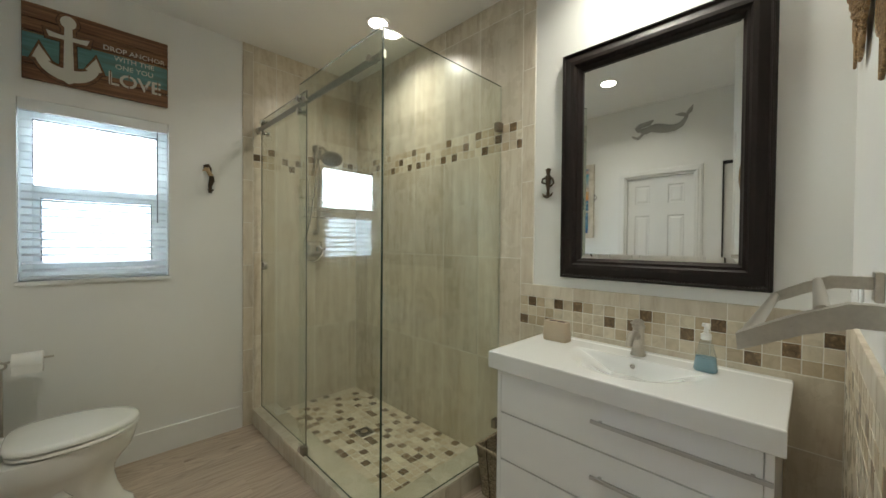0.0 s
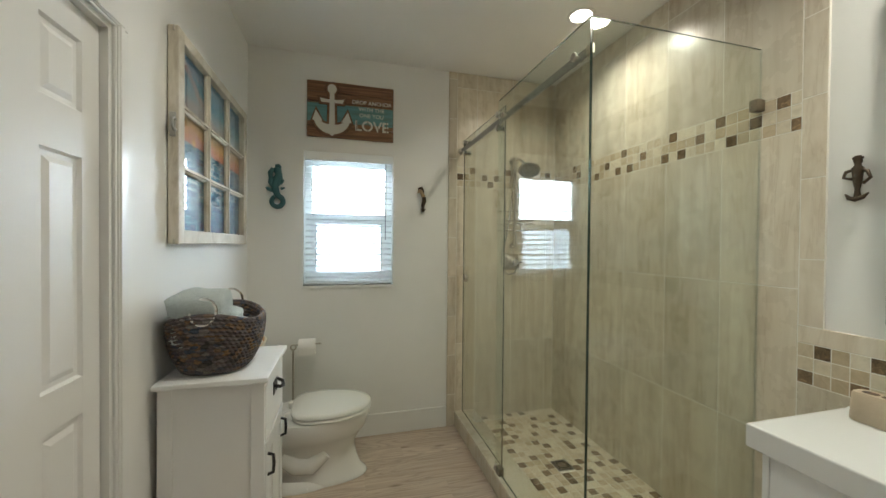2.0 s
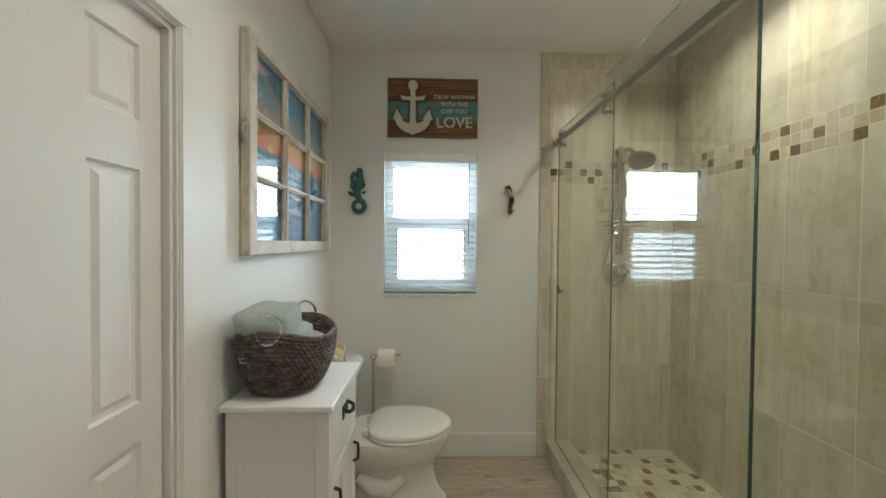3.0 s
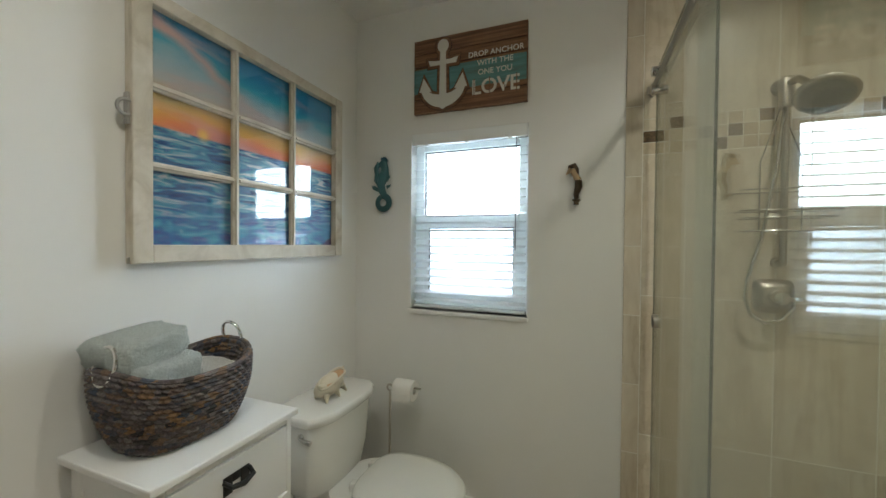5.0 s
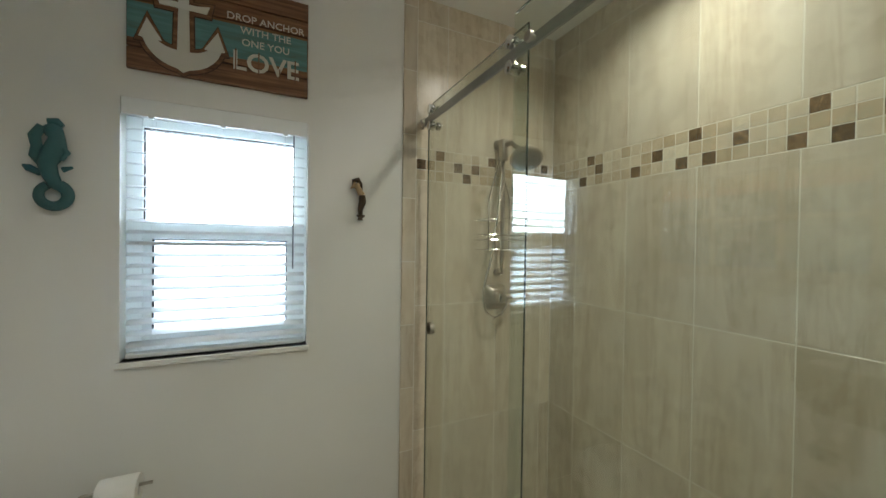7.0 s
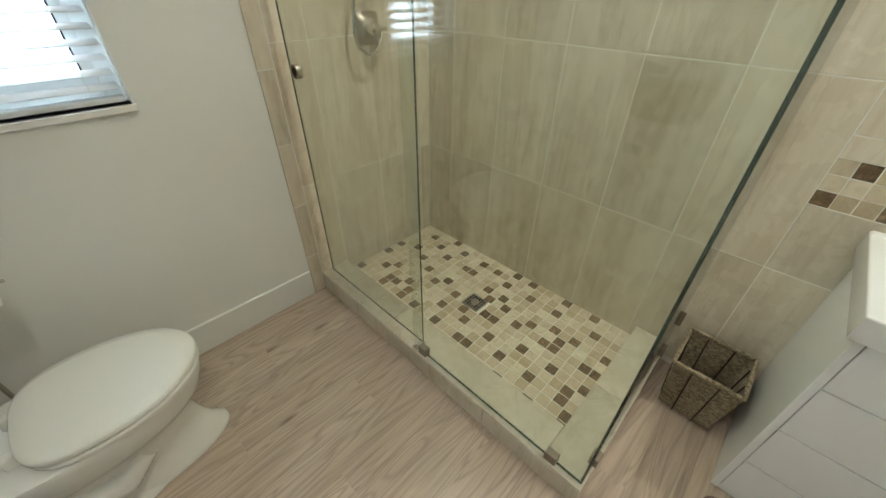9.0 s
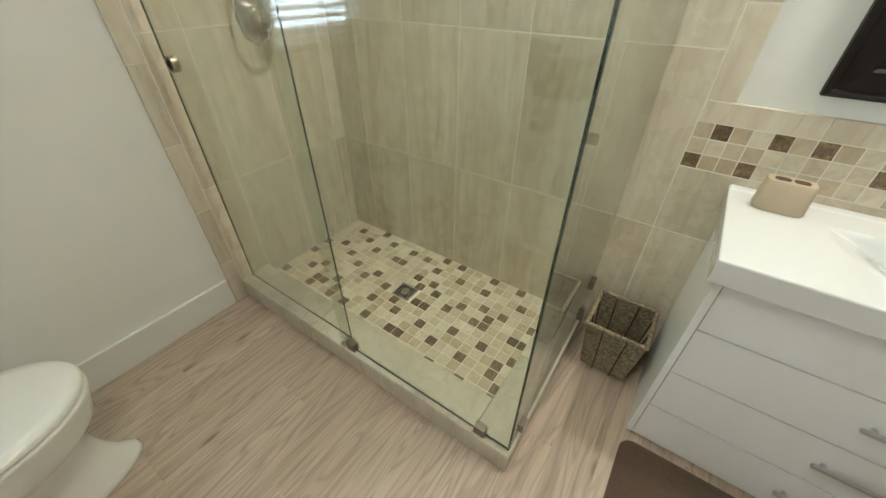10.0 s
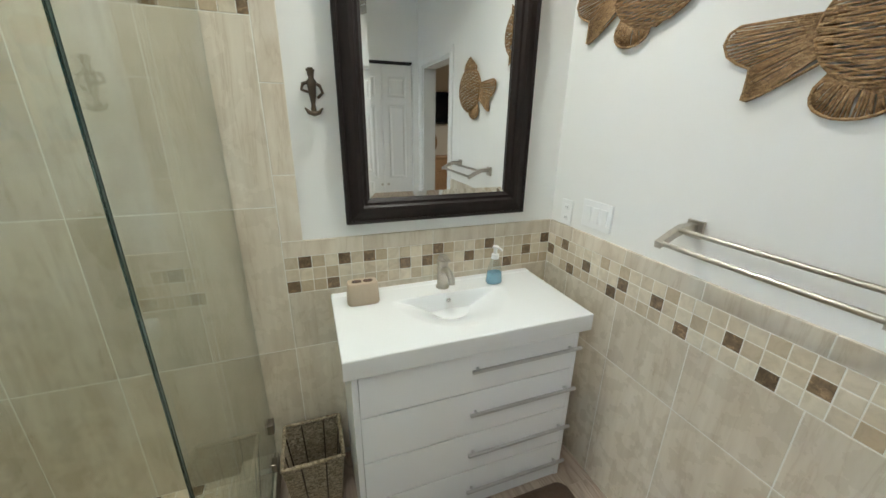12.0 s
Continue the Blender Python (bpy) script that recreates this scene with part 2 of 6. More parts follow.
M_ESPRESSO = wood_material("espresso_frame", (0.007, 0.004, 0.003), (0.012, 0.007, 0.006), (0.019, 0.012, 0.010), (20, 20, 5), 0.5)
M_ESPRESSO.node_tree.nodes["Principled BSDF"].inputs["Specular IOR Level"].default_value = 0.3
M_TAN = wood_material("tan_bedroom_wood", (0.25, 0.13, 0.06), (0.38, 0.22, 0.11), (0.46, 0.29, 0.15))


def weave_material(name, stops, scale=60.0, rough=0.7):
    n = Nodes(name, rough)
    v = n.coords((scale, scale, scale * 1.8), "Object")
    vo = n.node("TexVoronoi", Scale=1.0)
    n.link(v, vo.inputs["Vector"])
    sep = n.node("SeparateColor")
    n.link(vo.outputs["Color"], sep.inputs[0])
    base = n.ramp(sep.outputs[0], stops)
    f = n.noise(n.coords((1, 1, 1), "Object"), 240, 3)
    n.color(n.mix(1.0, base, n.ramp(f, [(0.3, (0.5, 0.5, 0.5)), (0.7, (1.2, 1.2, 1.2))]), 'MULTIPLY'))
    n.bump(f, 0.5, 0.002)
    return n.m


M_WEAVE = weave_material("grey_brown_hyacinth_weave", [(0.0, (0.030, 0.028, 0.030)), (0.22, (0.125, 0.098, 0.085)), (0.40, (0.045, 0.065, 0.10)), (0.58, (0.26, 0.145, 0.065)),
                                                       (0.72, (0.10, 0.082, 0.090)), (1.0, (0.205, 0.175, 0.165))], 44)
M_SEAGRASS = weave_material("seagrass_weave", [(0.0, (0.19, 0.145, 0.085)), (0.5, (0.31, 0.245, 0.16)), (1.0, (0.44, 0.365, 0.255))], 90)
M_ROPE = weave_material("tan_twisted_rope", [(0.0, (0.20, 0.108, 0.042)), (0.5, (0.33, 0.195, 0.085)), (1.0, (0.45, 0.29, 0.14))], 110)


def terry(name, c, sheen=0.4):
    n = Nodes(name, 0.95, Sheen_Weight=sheen)
    f = n.noise(n.coords((1, 1, 1)), 190, 5, 0.75)
    n.color(n.ramp(f, [(0.32, tuple(x * 0.72 for x in c)), (0.62, c)]))
    n.bump(f, 1.0, 0.012)
    return n.m


M_TOWEL = terry("mint_terry", (0.62, 0.69, 0.67))
M_TOWELPALE = terry("pale_terry", (0.80, 0.80, 0.77))
M_RUG = terry("brown_shag", (0.20, 0.128, 0.088), 0.05)
M_TEALART = paint("verdigris_resin", (0.045, 0.15, 0.165), 0.5, 60, 0.6, 0.45)
M_SHELL = paint("shell_cream", (0.74, 0.67, 0.53), 0.4, 60, 0.3, 0.18)
M_SHELLIN = paint("shell_peach", (0.72, 0.45, 0.26), 0.25, 40, 0.1, 0.2)
M_GREYART = paint("grey_resin", (0.42, 0.41, 0.38), 0.45, 80, 0.4, 0.25)
M_STONECUP = paint("pink_stone", (0.53, 0.43, 0.315), 0.65, 70, 0.9, 0.3)
M_SKIN = paint("painted_wood_tan", (0.50, 0.35, 0.20), 0.4, 60, 0.1, 0.2)
M_SOAP = Nodes("blue_soap", 0.05, Transmission_Weight=0.5).color((0.42, 0.68, 0.82)).m
M_CLEARPLASTIC = glass_material("clear_plastic", (0.92, 0.95, 0.96))
M_BEDWALL = paint("beige_paint", (0.66, 0.58, 0.47), 0.6, 120, 0.05, 0.03)
M_SCREEN = Nodes("television_screen", 0.1).color((0.008, 0.008, 0.009)).m


def sunset():
    """Seaside sunset print behind the panes, in world y and z."""
    n = Nodes("sunset_print", 0.35)
    pos = n.node("NewGeometry").outputs["Position"]
    sp = n.node("SeparateXYZ")
    n.link(pos, sp.inputs[0])
    v = n.maths('DIVIDE', n.maths('SUBTRACT', sp.outputs[2], 1.43), 0.755)
    u = n.maths('DIVIDE', n.maths('SUBTRACT', sp.outputs[1], 1.81), 0.92)
    cl = n.noise(n.coords((1, 2.2, 5.0), turn=(0.45, 0, 0)), 1.6, 5, 0.6, 0.6)
    vs = n.maths('ADD', v, n.maths('MULTIPLY', n.maths('SUBTRACT', cl, 0.5), 0.16))
    vs = n.maths('ADD', vs, n.maths('MULTIPLY', n.maths('MULTIPLY', u, 0.55), n.maths('MAXIMUM', n.maths('SUBTRACT', v, 0.63), 0.0)))
    skyc = n.ramp(vs, [(0.50, (0.62, 0.10, 0.06)), (0.55, (0.88, 0.24, 0.08)), (0.60, (0.86, 0.47, 0.10)), (0.66, (0.60, 0.45, 0.22)), (0.73, (0.52, 0.56, 0.56)),
                       (0.82, (0.38, 0.52, 0.58)), (0.89, (0.03, 0.40, 0.56)), (0.98, (0.02, 0.24, 0.46))])
    pink = n.ramp(n.noise(n.coords((1, 1.3, 6.5), turn=(0.5, 0, 0)), 1.5, 4, 0.55, 0.4), [(0.52, (0, 0, 0)), (0.70, (1, 1, 1))])
    skyc = n.mix(n.maths('MULTIPLY', pink, 0.7), skyc, (0.72, 0.42, 0.38))
    # a pink cloud streak slanting down across the upper corner
    sd = n.maths('ABSOLUTE', n.maths('SUBTRACT', n.maths('ADD', v, n.maths('MULTIPLY', cl, 0.10)), n.maths('SUBTRACT', 1.02, n.maths('MULTIPLY', u, 0.5))))
    streak = n.maths('MULTIPLY', n.ramp(sd, [(0.0, (1, 1, 1)), (0.045, (0, 0, 0))]), n.ramp(u, [(0.25, (1, 1, 1)), (0.55, (0, 0, 0))]))
    skyc = n.mix(n.maths('MULTIPLY', streak, 0.85), skyc, (0.78, 0.45, 0.38))
    wav = n.noise(n.coords((1, 5, 34)), 1.5, 5, 0.6, 0.9)
    sea = n.ramp(wav, [(0.34, (0.015, 0.025, 0.12)), (0.46, (0.03, 0.13, 0.32)), (0.54, (0.07, 0.33, 0.45)), (0.62, (0.50, 0.52, 0.58)), (0.74, (0.70, 0.62, 0.62))])
    low = n.ramp(v, [(0.05, (1, 1, 1)), (0.30, (0, 0, 0))])
    foam = n.ramp(n.noise(n.coords((1, 7, 13)), 1.7, 6, 0.65, 1.2), [(0.32, (0.12, 0.06, 0.32)), (0.46, (0.03, 0.13, 0.42)), (0.58, (0.05, 0.40, 0.56)), (0.74, (0.60, 0.68, 0.74))])
    sea = n.mix(n.maths('MULTIPLY', low, 0.8), sea, foam)
    # dark wet sand in the lower far corner
    e = n.maths('SUBTRACT', n.maths('ADD', u, n.maths('MULTIPLY', cl, 0.25)), n.maths('ADD', n.maths('MULTIPLY', v, 0.9), 0.98))
    sea = n.mix(n.ramp(e, [(0.0, (0, 0, 0)), (0.02, (1, 1, 1))]), sea, (0.10, 0.055, 0.16))
    horizon = n.ramp(v, [(0.517, (0, 0, 0)), (0.523, (1, 1, 1))])
    c = n.mix(horizon, sea, skyc)
    du, dv = n.maths('SUBTRACT', u, 0.225), n.maths('MULTIPLY', n.maths('SUBTRACT', v, 0.535), 0.83)
    r = n.maths('SQRT', n.maths('ADD', n.maths('MULTIPLY', du, du), n.maths('MULTIPLY', dv, dv)))
    c = n.mix(n.ramp(r, [(0.004, (1, 1, 1)), (0.03, (0, 0, 0))]), c, (1.0, 0.62, 0.12))
    n.color(c)
    return n.m


M_SUNSET = sunset()

# ---- mesh helpers ----


def merge(*bms):
    out = bmesh.new()
    for b in bms:
        me = bpy.data.meshes.new("tmp")
        b.to_mesh(me)
        b.free()
        out.from_mesh(me)
        bpy.data.meshes.remove(me)
    return out


def box(x0, x1, y0, y1, z0, z1, bevel=0.0, seg=2):
    b = bmesh.new()
    bmesh.ops.create_cube(b, size=1.0)
    for v in b.verts:
        v.co = Vector(((x0 + x1) / 2 + v.co.x * (x1 - x0), (y0 + y1) / 2 + v.co.y * (y1 - y0), (z0 + z1) / 2 + v.co.z * (z1 - z0)))
    if bevel:
        bmesh.ops.bevel(b, geom=b.edges[:], offset=bevel, segments=seg, profile=0.5, affect='EDGES', clamp_overlap=True)
    if bevel <= 0.006:
        lay_ = b.faces.layers.int.new("chamfer")
        for f in b.faces:
            f[lay_] = 1
    return b


def loft(rings, cap=True, closed=False):
    """A skin through rings of equally many points."""
    b = bmesh.new()
    vs = [[b.verts.new(p) for p in r] for r in rings]
    n = len(vs[0])
    pairs = list(zip(vs, vs[1:])) + ([(vs[-1], vs[0])] if closed else [])
    for p, q in pairs:
        for i in range(n):
            b.faces.new((p[i], p[(i + 1) % n], q[(i + 1) % n], q[i]))
    if cap and not closed:
        b.faces.new(vs[0][::-1])
        b.faces.new(vs[-1])
    bmesh.ops.recalc_face_normals(b, faces=b.faces[:])
    return b


def ring(cx, cy, z, rx, ry=None, n=32, power=2.0):
    ry = rx if ry is None else ry
    out = []
    for i in range(n):
        a = 2 * math.pi * i / n
        c, s = math.cos(a), math.sin(a)
        out.append((cx + rx * math.copysign(abs(c) ** (2 / power), c), cy + ry * math.copysign(abs(s) ** (2 / power), s), z))
    return out


def lathe(profile, at=(0, 0, 0), turn=None, n=28):
    """Turned round z: profile of (radius, z)."""
    b = loft([ring(0, 0, z, max(r, 1e-4), n=n) for r, z in profile])
    m = Matrix.Translation(at) @ (turn if turn is not None else Matrix())
    bmesh.ops.transform(b, matrix=m, verts=b.verts[:])
    return b


TURN_X = Matrix.Rotation(radians(90), 4, 'Y')     # z axis onto x
TURN_Y = Matrix.Rotation(radians(-90), 4, 'X')    # z axis onto y


def tube(points, r, n=8, closed=False):
    """A round rod along points; r may be a list."""
    pts = [Vector(p) for p in points]
    rs = r if isinstance(r, (list, tuple)) else [r] * len(pts)
    k = len(pts)
    tang = []
    for i in range(k):
        a = pts[(i - 1) % k] if closed or i else pts[0]
        c = pts[(i + 1) % k] if closed or i < k - 1 else pts[-1]
        tang.append((c - a).normalized())
    up = Vector((0, 0, 1)) if abs(tang[0].z) < 0.9 else Vector((1, 0, 0))
    side = tang[0].cross(up).normalized()
    rings = []
    for p, t, rad in zip(pts, tang, rs):
        side = (side - t * side.dot(t)).normalized()
        w = t.cross(side)
        rings.append([p + rad * (math.cos(2 * math.pi * i / n) * side + math.sin(2 * math.pi * i / n) * w) for i in range(n)])
    return loft(rings, closed=closed)


def arc(c, r, a0, a1, n, plane="xz"):
    out = []
    for i in range(n + 1):
        a = radians(a0 + (a1 - a0) * i / n)
        u, v = r * math.cos(a), r * math.sin(a)
        out.append({"xz": (c[0] + u, c[1], c[2] + v), "yz": (c[0], c[1] + u, c[2] + v), "xy": (c[0] + u, c[1] + v, c[2])}[plane])
    return out


def outline(pts, m, depth, bevel=0.0):
    """A flat outline in local x, y pushed out along local z by depth, laid by m."""
    b = bmesh.new()
    f = b.faces.new([b.verts.new((x, y, 0)) for x, y in pts])
    g = bmesh.ops.extrude_face_region(b, geom=[f])
    for v in g["geom"]:
        if isinstance(v, bmesh.types.BMVert):
            v.co.z += depth
    if bevel:
        top = [e for e in b.edges if all(abs(v.co.z - depth) < 1e-6 for v in e.verts)]
        bmesh.ops.bevel(b, geom=top, offset=bevel, segments=2, profile=0.5, affect='EDGES', clamp_overlap=True)
    bmesh.ops.recalc_face_normals(b, faces=b.faces[:])
    bmesh.ops.transform(b, matrix=m, verts=b.verts[:])
    return b


def data_of(b, name, material, smooth=None):
    me = bpy.data.meshes.new(name)
    b.to_mesh(me)
    b.free()
    if material is not None:
        me.materials.append(material)
    ch = me.attributes.get("chamfer")
    if ch is not None:
        if all(v.value for v in ch.data):
            smooth = None
        me.attributes.remove(me.attributes["chamfer"])
    if smooth is not None:
        me.polygons.foreach_set("use_smooth", [True] * len(me.polygons))
        if smooth < 180:
            me.set_sharp_from_angle(angle=radians(smooth))
    return me


def part(name, b, material, parent, label="", smooth=40):
    o = new(name, data_of(b, name, material, smooth))
    o.parent = parent
    if label:
        o["label"] = label
    return o


def thing(name, label, category, b=None, material=None, group="", kind="", smooth=40):
    o = new(name, data_of(b, name, material, smooth) if b is not None else None)
    return tagged(o, label, category, group, kind)


def structure(name, b, material, label="", smooth=None):
    o = new(name, data_of(b, name, material, smooth))
    return tagged(o, label, "", "", "structure")


WALL_AXES = {"N": Matrix(((1, 0, 0), (0, 0, -1), (0, 1, 0))), "S": Matrix(((-1, 0, 0), (0, 0, 1), (0, 1, 0))),
             "E": Matrix(((0, 0, -1), (-1, 0, 0), (0, 1, 0))), "W": Matrix(((0, 0, 1), (1, 0, 0), (0, 1, 0))), "F": Matrix.Identity(3)}


def on_wall(side, at):
    """Local x across, y up, z out of the wall."""
    return Matrix.Translation(at) @ WALL_AXES[side].to_4x4()


SLABS = {}


def slab(w, h, d, material, bevel=0.0012):
    """A tile: back at local z 0, face at z d, edges eased; shared by size."""
    key = (round(w, 4), round(h, 4), round(d, 4), material.name)
    if key not in SLABS:
        b = bmesh.new()
        a, c = w / 2, h / 2
        r0 = [b.verts.new(p) for p in ((-a, -c, 0), (a, -c, 0), (a, c, 0), (-a, c, 0))]
        r1 = [b.verts.new(p) for p in ((-a, -c, d - bevel), (a, -c, d - bevel), (a, c, d - bevel), (-a, c, d - bevel))]
        a, c = a - bevel, c - bevel
        r2 = [b.verts.new(p) for p in ((-a, -c, d), (a, -c, d), (a, c, d), (-a, c, d))]
        for p, q in ((r0, r1), (r1, r2)):
            for i in range(4):
                b.faces.new((p[i], p[(i + 1) % 4], q[(i + 1) % 4], q[i]))
        b.faces.new(r2)
        SLABS[key] = data_of(b, "tile", material)
    return SLABS[key]


def lay(parent, name, side, u0, u1, v0, v1, plane, d, material, gap=0.0042):
    """One piece between u0..u1 and v0..v1 on the wall whose bare face lies at plane."""
    w, h = abs(u1 - u0) - gap, abs(v1 - v0) - gap
    if w < 0.006 or h < 0.006:
        return None
    u, v = (u0 + u1) / 2, (v0 + v1) / 2
    at = {"N": (u, plane, v), "S": (u, plane, v), "E": (plane, u, v), "W": (plane, u, v), "F": (u, v, plane)}[side]
    o = new(name, slab(w, h, d, material, 0.0003 if material is M_PLANK else 0.0012))
    o.parent = parent
    o.matrix_basis = on_wall(side, at)
    return o

# ---- structure ----
T = 0.12
WX0, WX1, WZ0, WZ1 = -0.225, 0.402, 1.112, 2.06      # window opening
LY0, LY1, LZ = 0.857, 1.462, 2.017                   # linen door opening in the west wall
CY0, CY1, CZ = 0.05, 0.655, 2.085                    # folding closet door opening
DX0, DX1, DZ = -0.42, 0.30, 2.03                     # doorway in the south wall

floor = structure("floor", box(WEST - T, EAST + T, -4.0, NORTH + T, -0.06, -0.006), M_PLANK, "wood-look plank floor")
ceiling = structure("ceiling", box(WEST - T, EAST + T, SOUTH - T, NORTH + T, TOP, TOP + 0.1), M_CEIL, "smooth white ceiling")
wall_north = structure("wall_north", merge(box(WEST - T, WX0, NORTH, NORTH + T, 0, TOP), box(WX1, EAST + T, NORTH, NORTH + T, 0, TOP),
                                           box(WX0, WX1, NORTH, NORTH + T, 0, WZ0), box(WX0, WX1, NORTH, NORTH + T, WZ1, TOP)), M_WALL, "white painted wall with a window")
wall_east = structure("wall_east", box(EAST, EAST + T, SOUTH - T, NORTH, 0, TOP), M_WALL, "white wall with tiled shower and splashback")
wall_west = structure("wall_west", merge(box(WEST - T, WEST, LY1, NORTH, 0, TOP), box(WEST - T, WEST, LY0, LY1, LZ, TOP), box(WEST - T, WEST, CY1, LY0, 0, TOP),
                                         box(WEST - T, WEST, CY0, CY1, CZ, TOP), box(WEST - T, WEST, SOUTH, CY0, 0, TOP)), M_WALL, "white painted wall with two doors")
wall_south = structure("wall_south", merge(box(DX1, EAST, SOUTH - T, SOUTH, 0, TOP), box(DX0, DX1, SOUTH - T, SOUTH, DZ, TOP), box(WEST - T, DX0, SOUTH - T, SOUTH, 0, TOP)),
                       M_WALL, "white wall with tiled wainscot and doorway")
structure("baseboard", merge(box(WEST + 0.015, 0.820, NORTH - 0.015, NORTH, 0, 0.157, 0.003)), M_TRIM, "white painted baseboard", 40)
structure("baseboard", merge(box(WEST, WEST + 0.015, LY1 + 0.066, NORTH, 0, 0.157, 0.003)), M_TRIM, "white painted baseboard", 40)
structure("backdrop", box(-2.2, 3.4, 5.2, 5.25, -1.0, 3.6), M_OUTSIDE, "bright hazy daylight")

# bedroom through the doorway
structure("bedroom_wall", merge(box(-4.35, -4.25, -4.0, SOUTH - T, 0, TOP), box(-4.35, EAST + T, -4.1, -4.0, 0, TOP), box(EAST, EAST + T, -4.0, SOUTH - T, 0, TOP),
                                box(-4.35, WEST - T, SOUTH - T, SOUTH - 0.02, 0, TOP)), M_BEDWALL, "beige bedroom wall")
structure("bedroom_floor", box(-4.35, WEST - T, -4.0, SOUTH - T, -0.06, -0.001), M_PLANK, "wood-look bedroom floor")
structure("bedroom_ceiling", box(-4.35, EAST + T, -4.1, SOUTH - T, TOP, TOP + 0.1), M_CEIL, "white bedroom ceiling")


def casing(name, side, plane, u0, u1, top, label):
    """Door casing with a stepped profile round an opening, and the jamb lining."""
    w = 0.064
    bs = []
    for lo, hi in ((u0 - w, u0), (u1, u1 + w)):
        inner = hi if lo < u0 - 0.01 else lo
        steps = ((0.0, w, 0.010), (0.006, 0.052, 0.015), (0.010, 0.030, 0.019))
        for a, b_, d in steps:
            s = -1 if lo < u0 - 0.01 else 1
            x0, x1 = sorted((inner + s * a, inner + s * b_))
            bs.append((x0, x1, 0, top + a * 1.0, d))
    for a, b_, d in ((0.0, w, 0.0105), (0.006, 0.052, 0.0155), (0.010, 0.030, 0.0195)):
        bs.append((u0 - b_, u1 + b_, top + a, top + b_, d))
    out = []
    for x0, x1, z0, z1, d in bs:
        if side == "W":
            out.append(box(plane, plane + d, x0, x1, z0, z1, 0.002, 1))
        else:
            out.append(box(x0, x1, plane, plane + d, z0, z1, 0.002, 1))
    return structure(name, merge(*out), M_TRIM, label, 40)


casing("trim", "W", WEST, LY0, LY1, LZ, "white moulded door casing")
casing("trim", "S", SOUTH, DX0, DX1, DZ, "white moulded doorway casing")
structure("door_jamb", merge(box(WEST - T, WEST - 0.001, LY0, LY0 + 0.012, 0, LZ), box(WEST - T, WEST - 0.001, LY1 - 0.012, LY1, 0, LZ), box(WEST - T, WEST - 0.001, LY0 + 0.012, LY1 - 0.012, LZ - 0.012, LZ)),
          M_TRIM, "white door jamb")
structure("door_jamb", merge(box(DX0, DX0 + 0.014, SOUTH - T, SOUTH - 0.001, 0, DZ), box(DX1 - 0.014, DX1, SOUTH - T, SOUTH - 0.001, 0, DZ), box(DX0 + 0.014, DX1 - 0.014, SOUTH - T, SOUTH - 0.001, DZ - 0.014, DZ)),
          M_TRIM, "white doorway jamb")


def panel_door(name, label, y0, y1, z0, z1, xf, cols, rows, stile, knob=None):
    """A moulded panel door facing +x: cols of raised panels, rows of (z0, z1)."""
    leaf = thing(name, label, "door", kind="structure")
    bs = [box(xf - 0.034, xf - 0.009, y0, y1, z0, z1)]
    # stiles and rails proud of the sunk field
    ys = [y0] + [c for pair in cols for c in pair] + [y1]
    for a, b_ in zip(ys[0::2], ys[1::2]):
        bs.append(box(xf - 0.0085, xf, a, b_, z0, z1))
    zs = [z0] + [c for pair in rows for c in pair] + [z1]
    for c0, c1 in cols:
        for a, b_ in zip(zs[0::2], zs[1::2]):
            bs.append(box(xf - 0.0085, xf - 0.0001, c0, c1, a, b_))
    part("door_leaf", merge(*bs), M_DOOR, leaf, smooth=None)
    for c0, c1 in cols:
        for a, b_ in rows:
            g, s = 0.006, 0.032
            def rect(inset, x):
                return [(x, c0 + inset, a + inset), (x, c1 - inset, a + inset), (x, c1 - inset, b_ - inset), (x, c0 + inset, b_ - inset)]
            p = loft([rect(0.0, xf - 0.0005), rect(g, xf - 0.0085), rect(g + 0.012, xf - 0.0085), rect(s, xf - 0.002)], cap=False)
            vs = [p.verts.new(q) for q in rect(s, xf - 0.002)]
            p.faces.new(vs)
            bmesh.ops.remove_doubles(p, verts=p.verts[:], dist=1e-5)
            bmesh.ops.recalc_face_normals(p, faces=p.faces[:])
            part("raised_panel", p, M_DOOR, leaf, smooth=None)
    return leaf


panel_door("door_1", "white six-panel linen closet door, closed", LY0 + 0.014, LY1 - 0.014, 0.012, LZ - 0.015, WEST - 0.022, ((0.945, 1.083), (1.242, 1.380)),
           ((0.22, 0.962), (1.058, 1.625), (1.742, 1.925)), 0.1)
for i in range(2):
    a = CY0 + 0.006 + i * (CY1 - CY0 - 0.012) / 2
    b_ = a + (CY1 - CY0 - 0.012) / 2 - 0.004
    c = (a + b_) / 2
    leaf = panel_door("door_2", "white folding closet door leaf with raised panels", a, b_, 0.012, 2.058, WEST - 0.03, ((c - 0.085, c + 0.085),),
                      ((0.2, 0.86), (0.99, 1.70), (1.77, 1.95)), 0.06)
    part("door_knob", lathe([(0.004, 0), (0.004, 0.012), (0.013, 0.016), (0.014, 0.024), (0.008, 0.03)], (WEST - 0.03, b_ - 0.03 if i == 0 else a + 0.03, 0.93), TURN_X, 14), M_NICKEL, leaf)
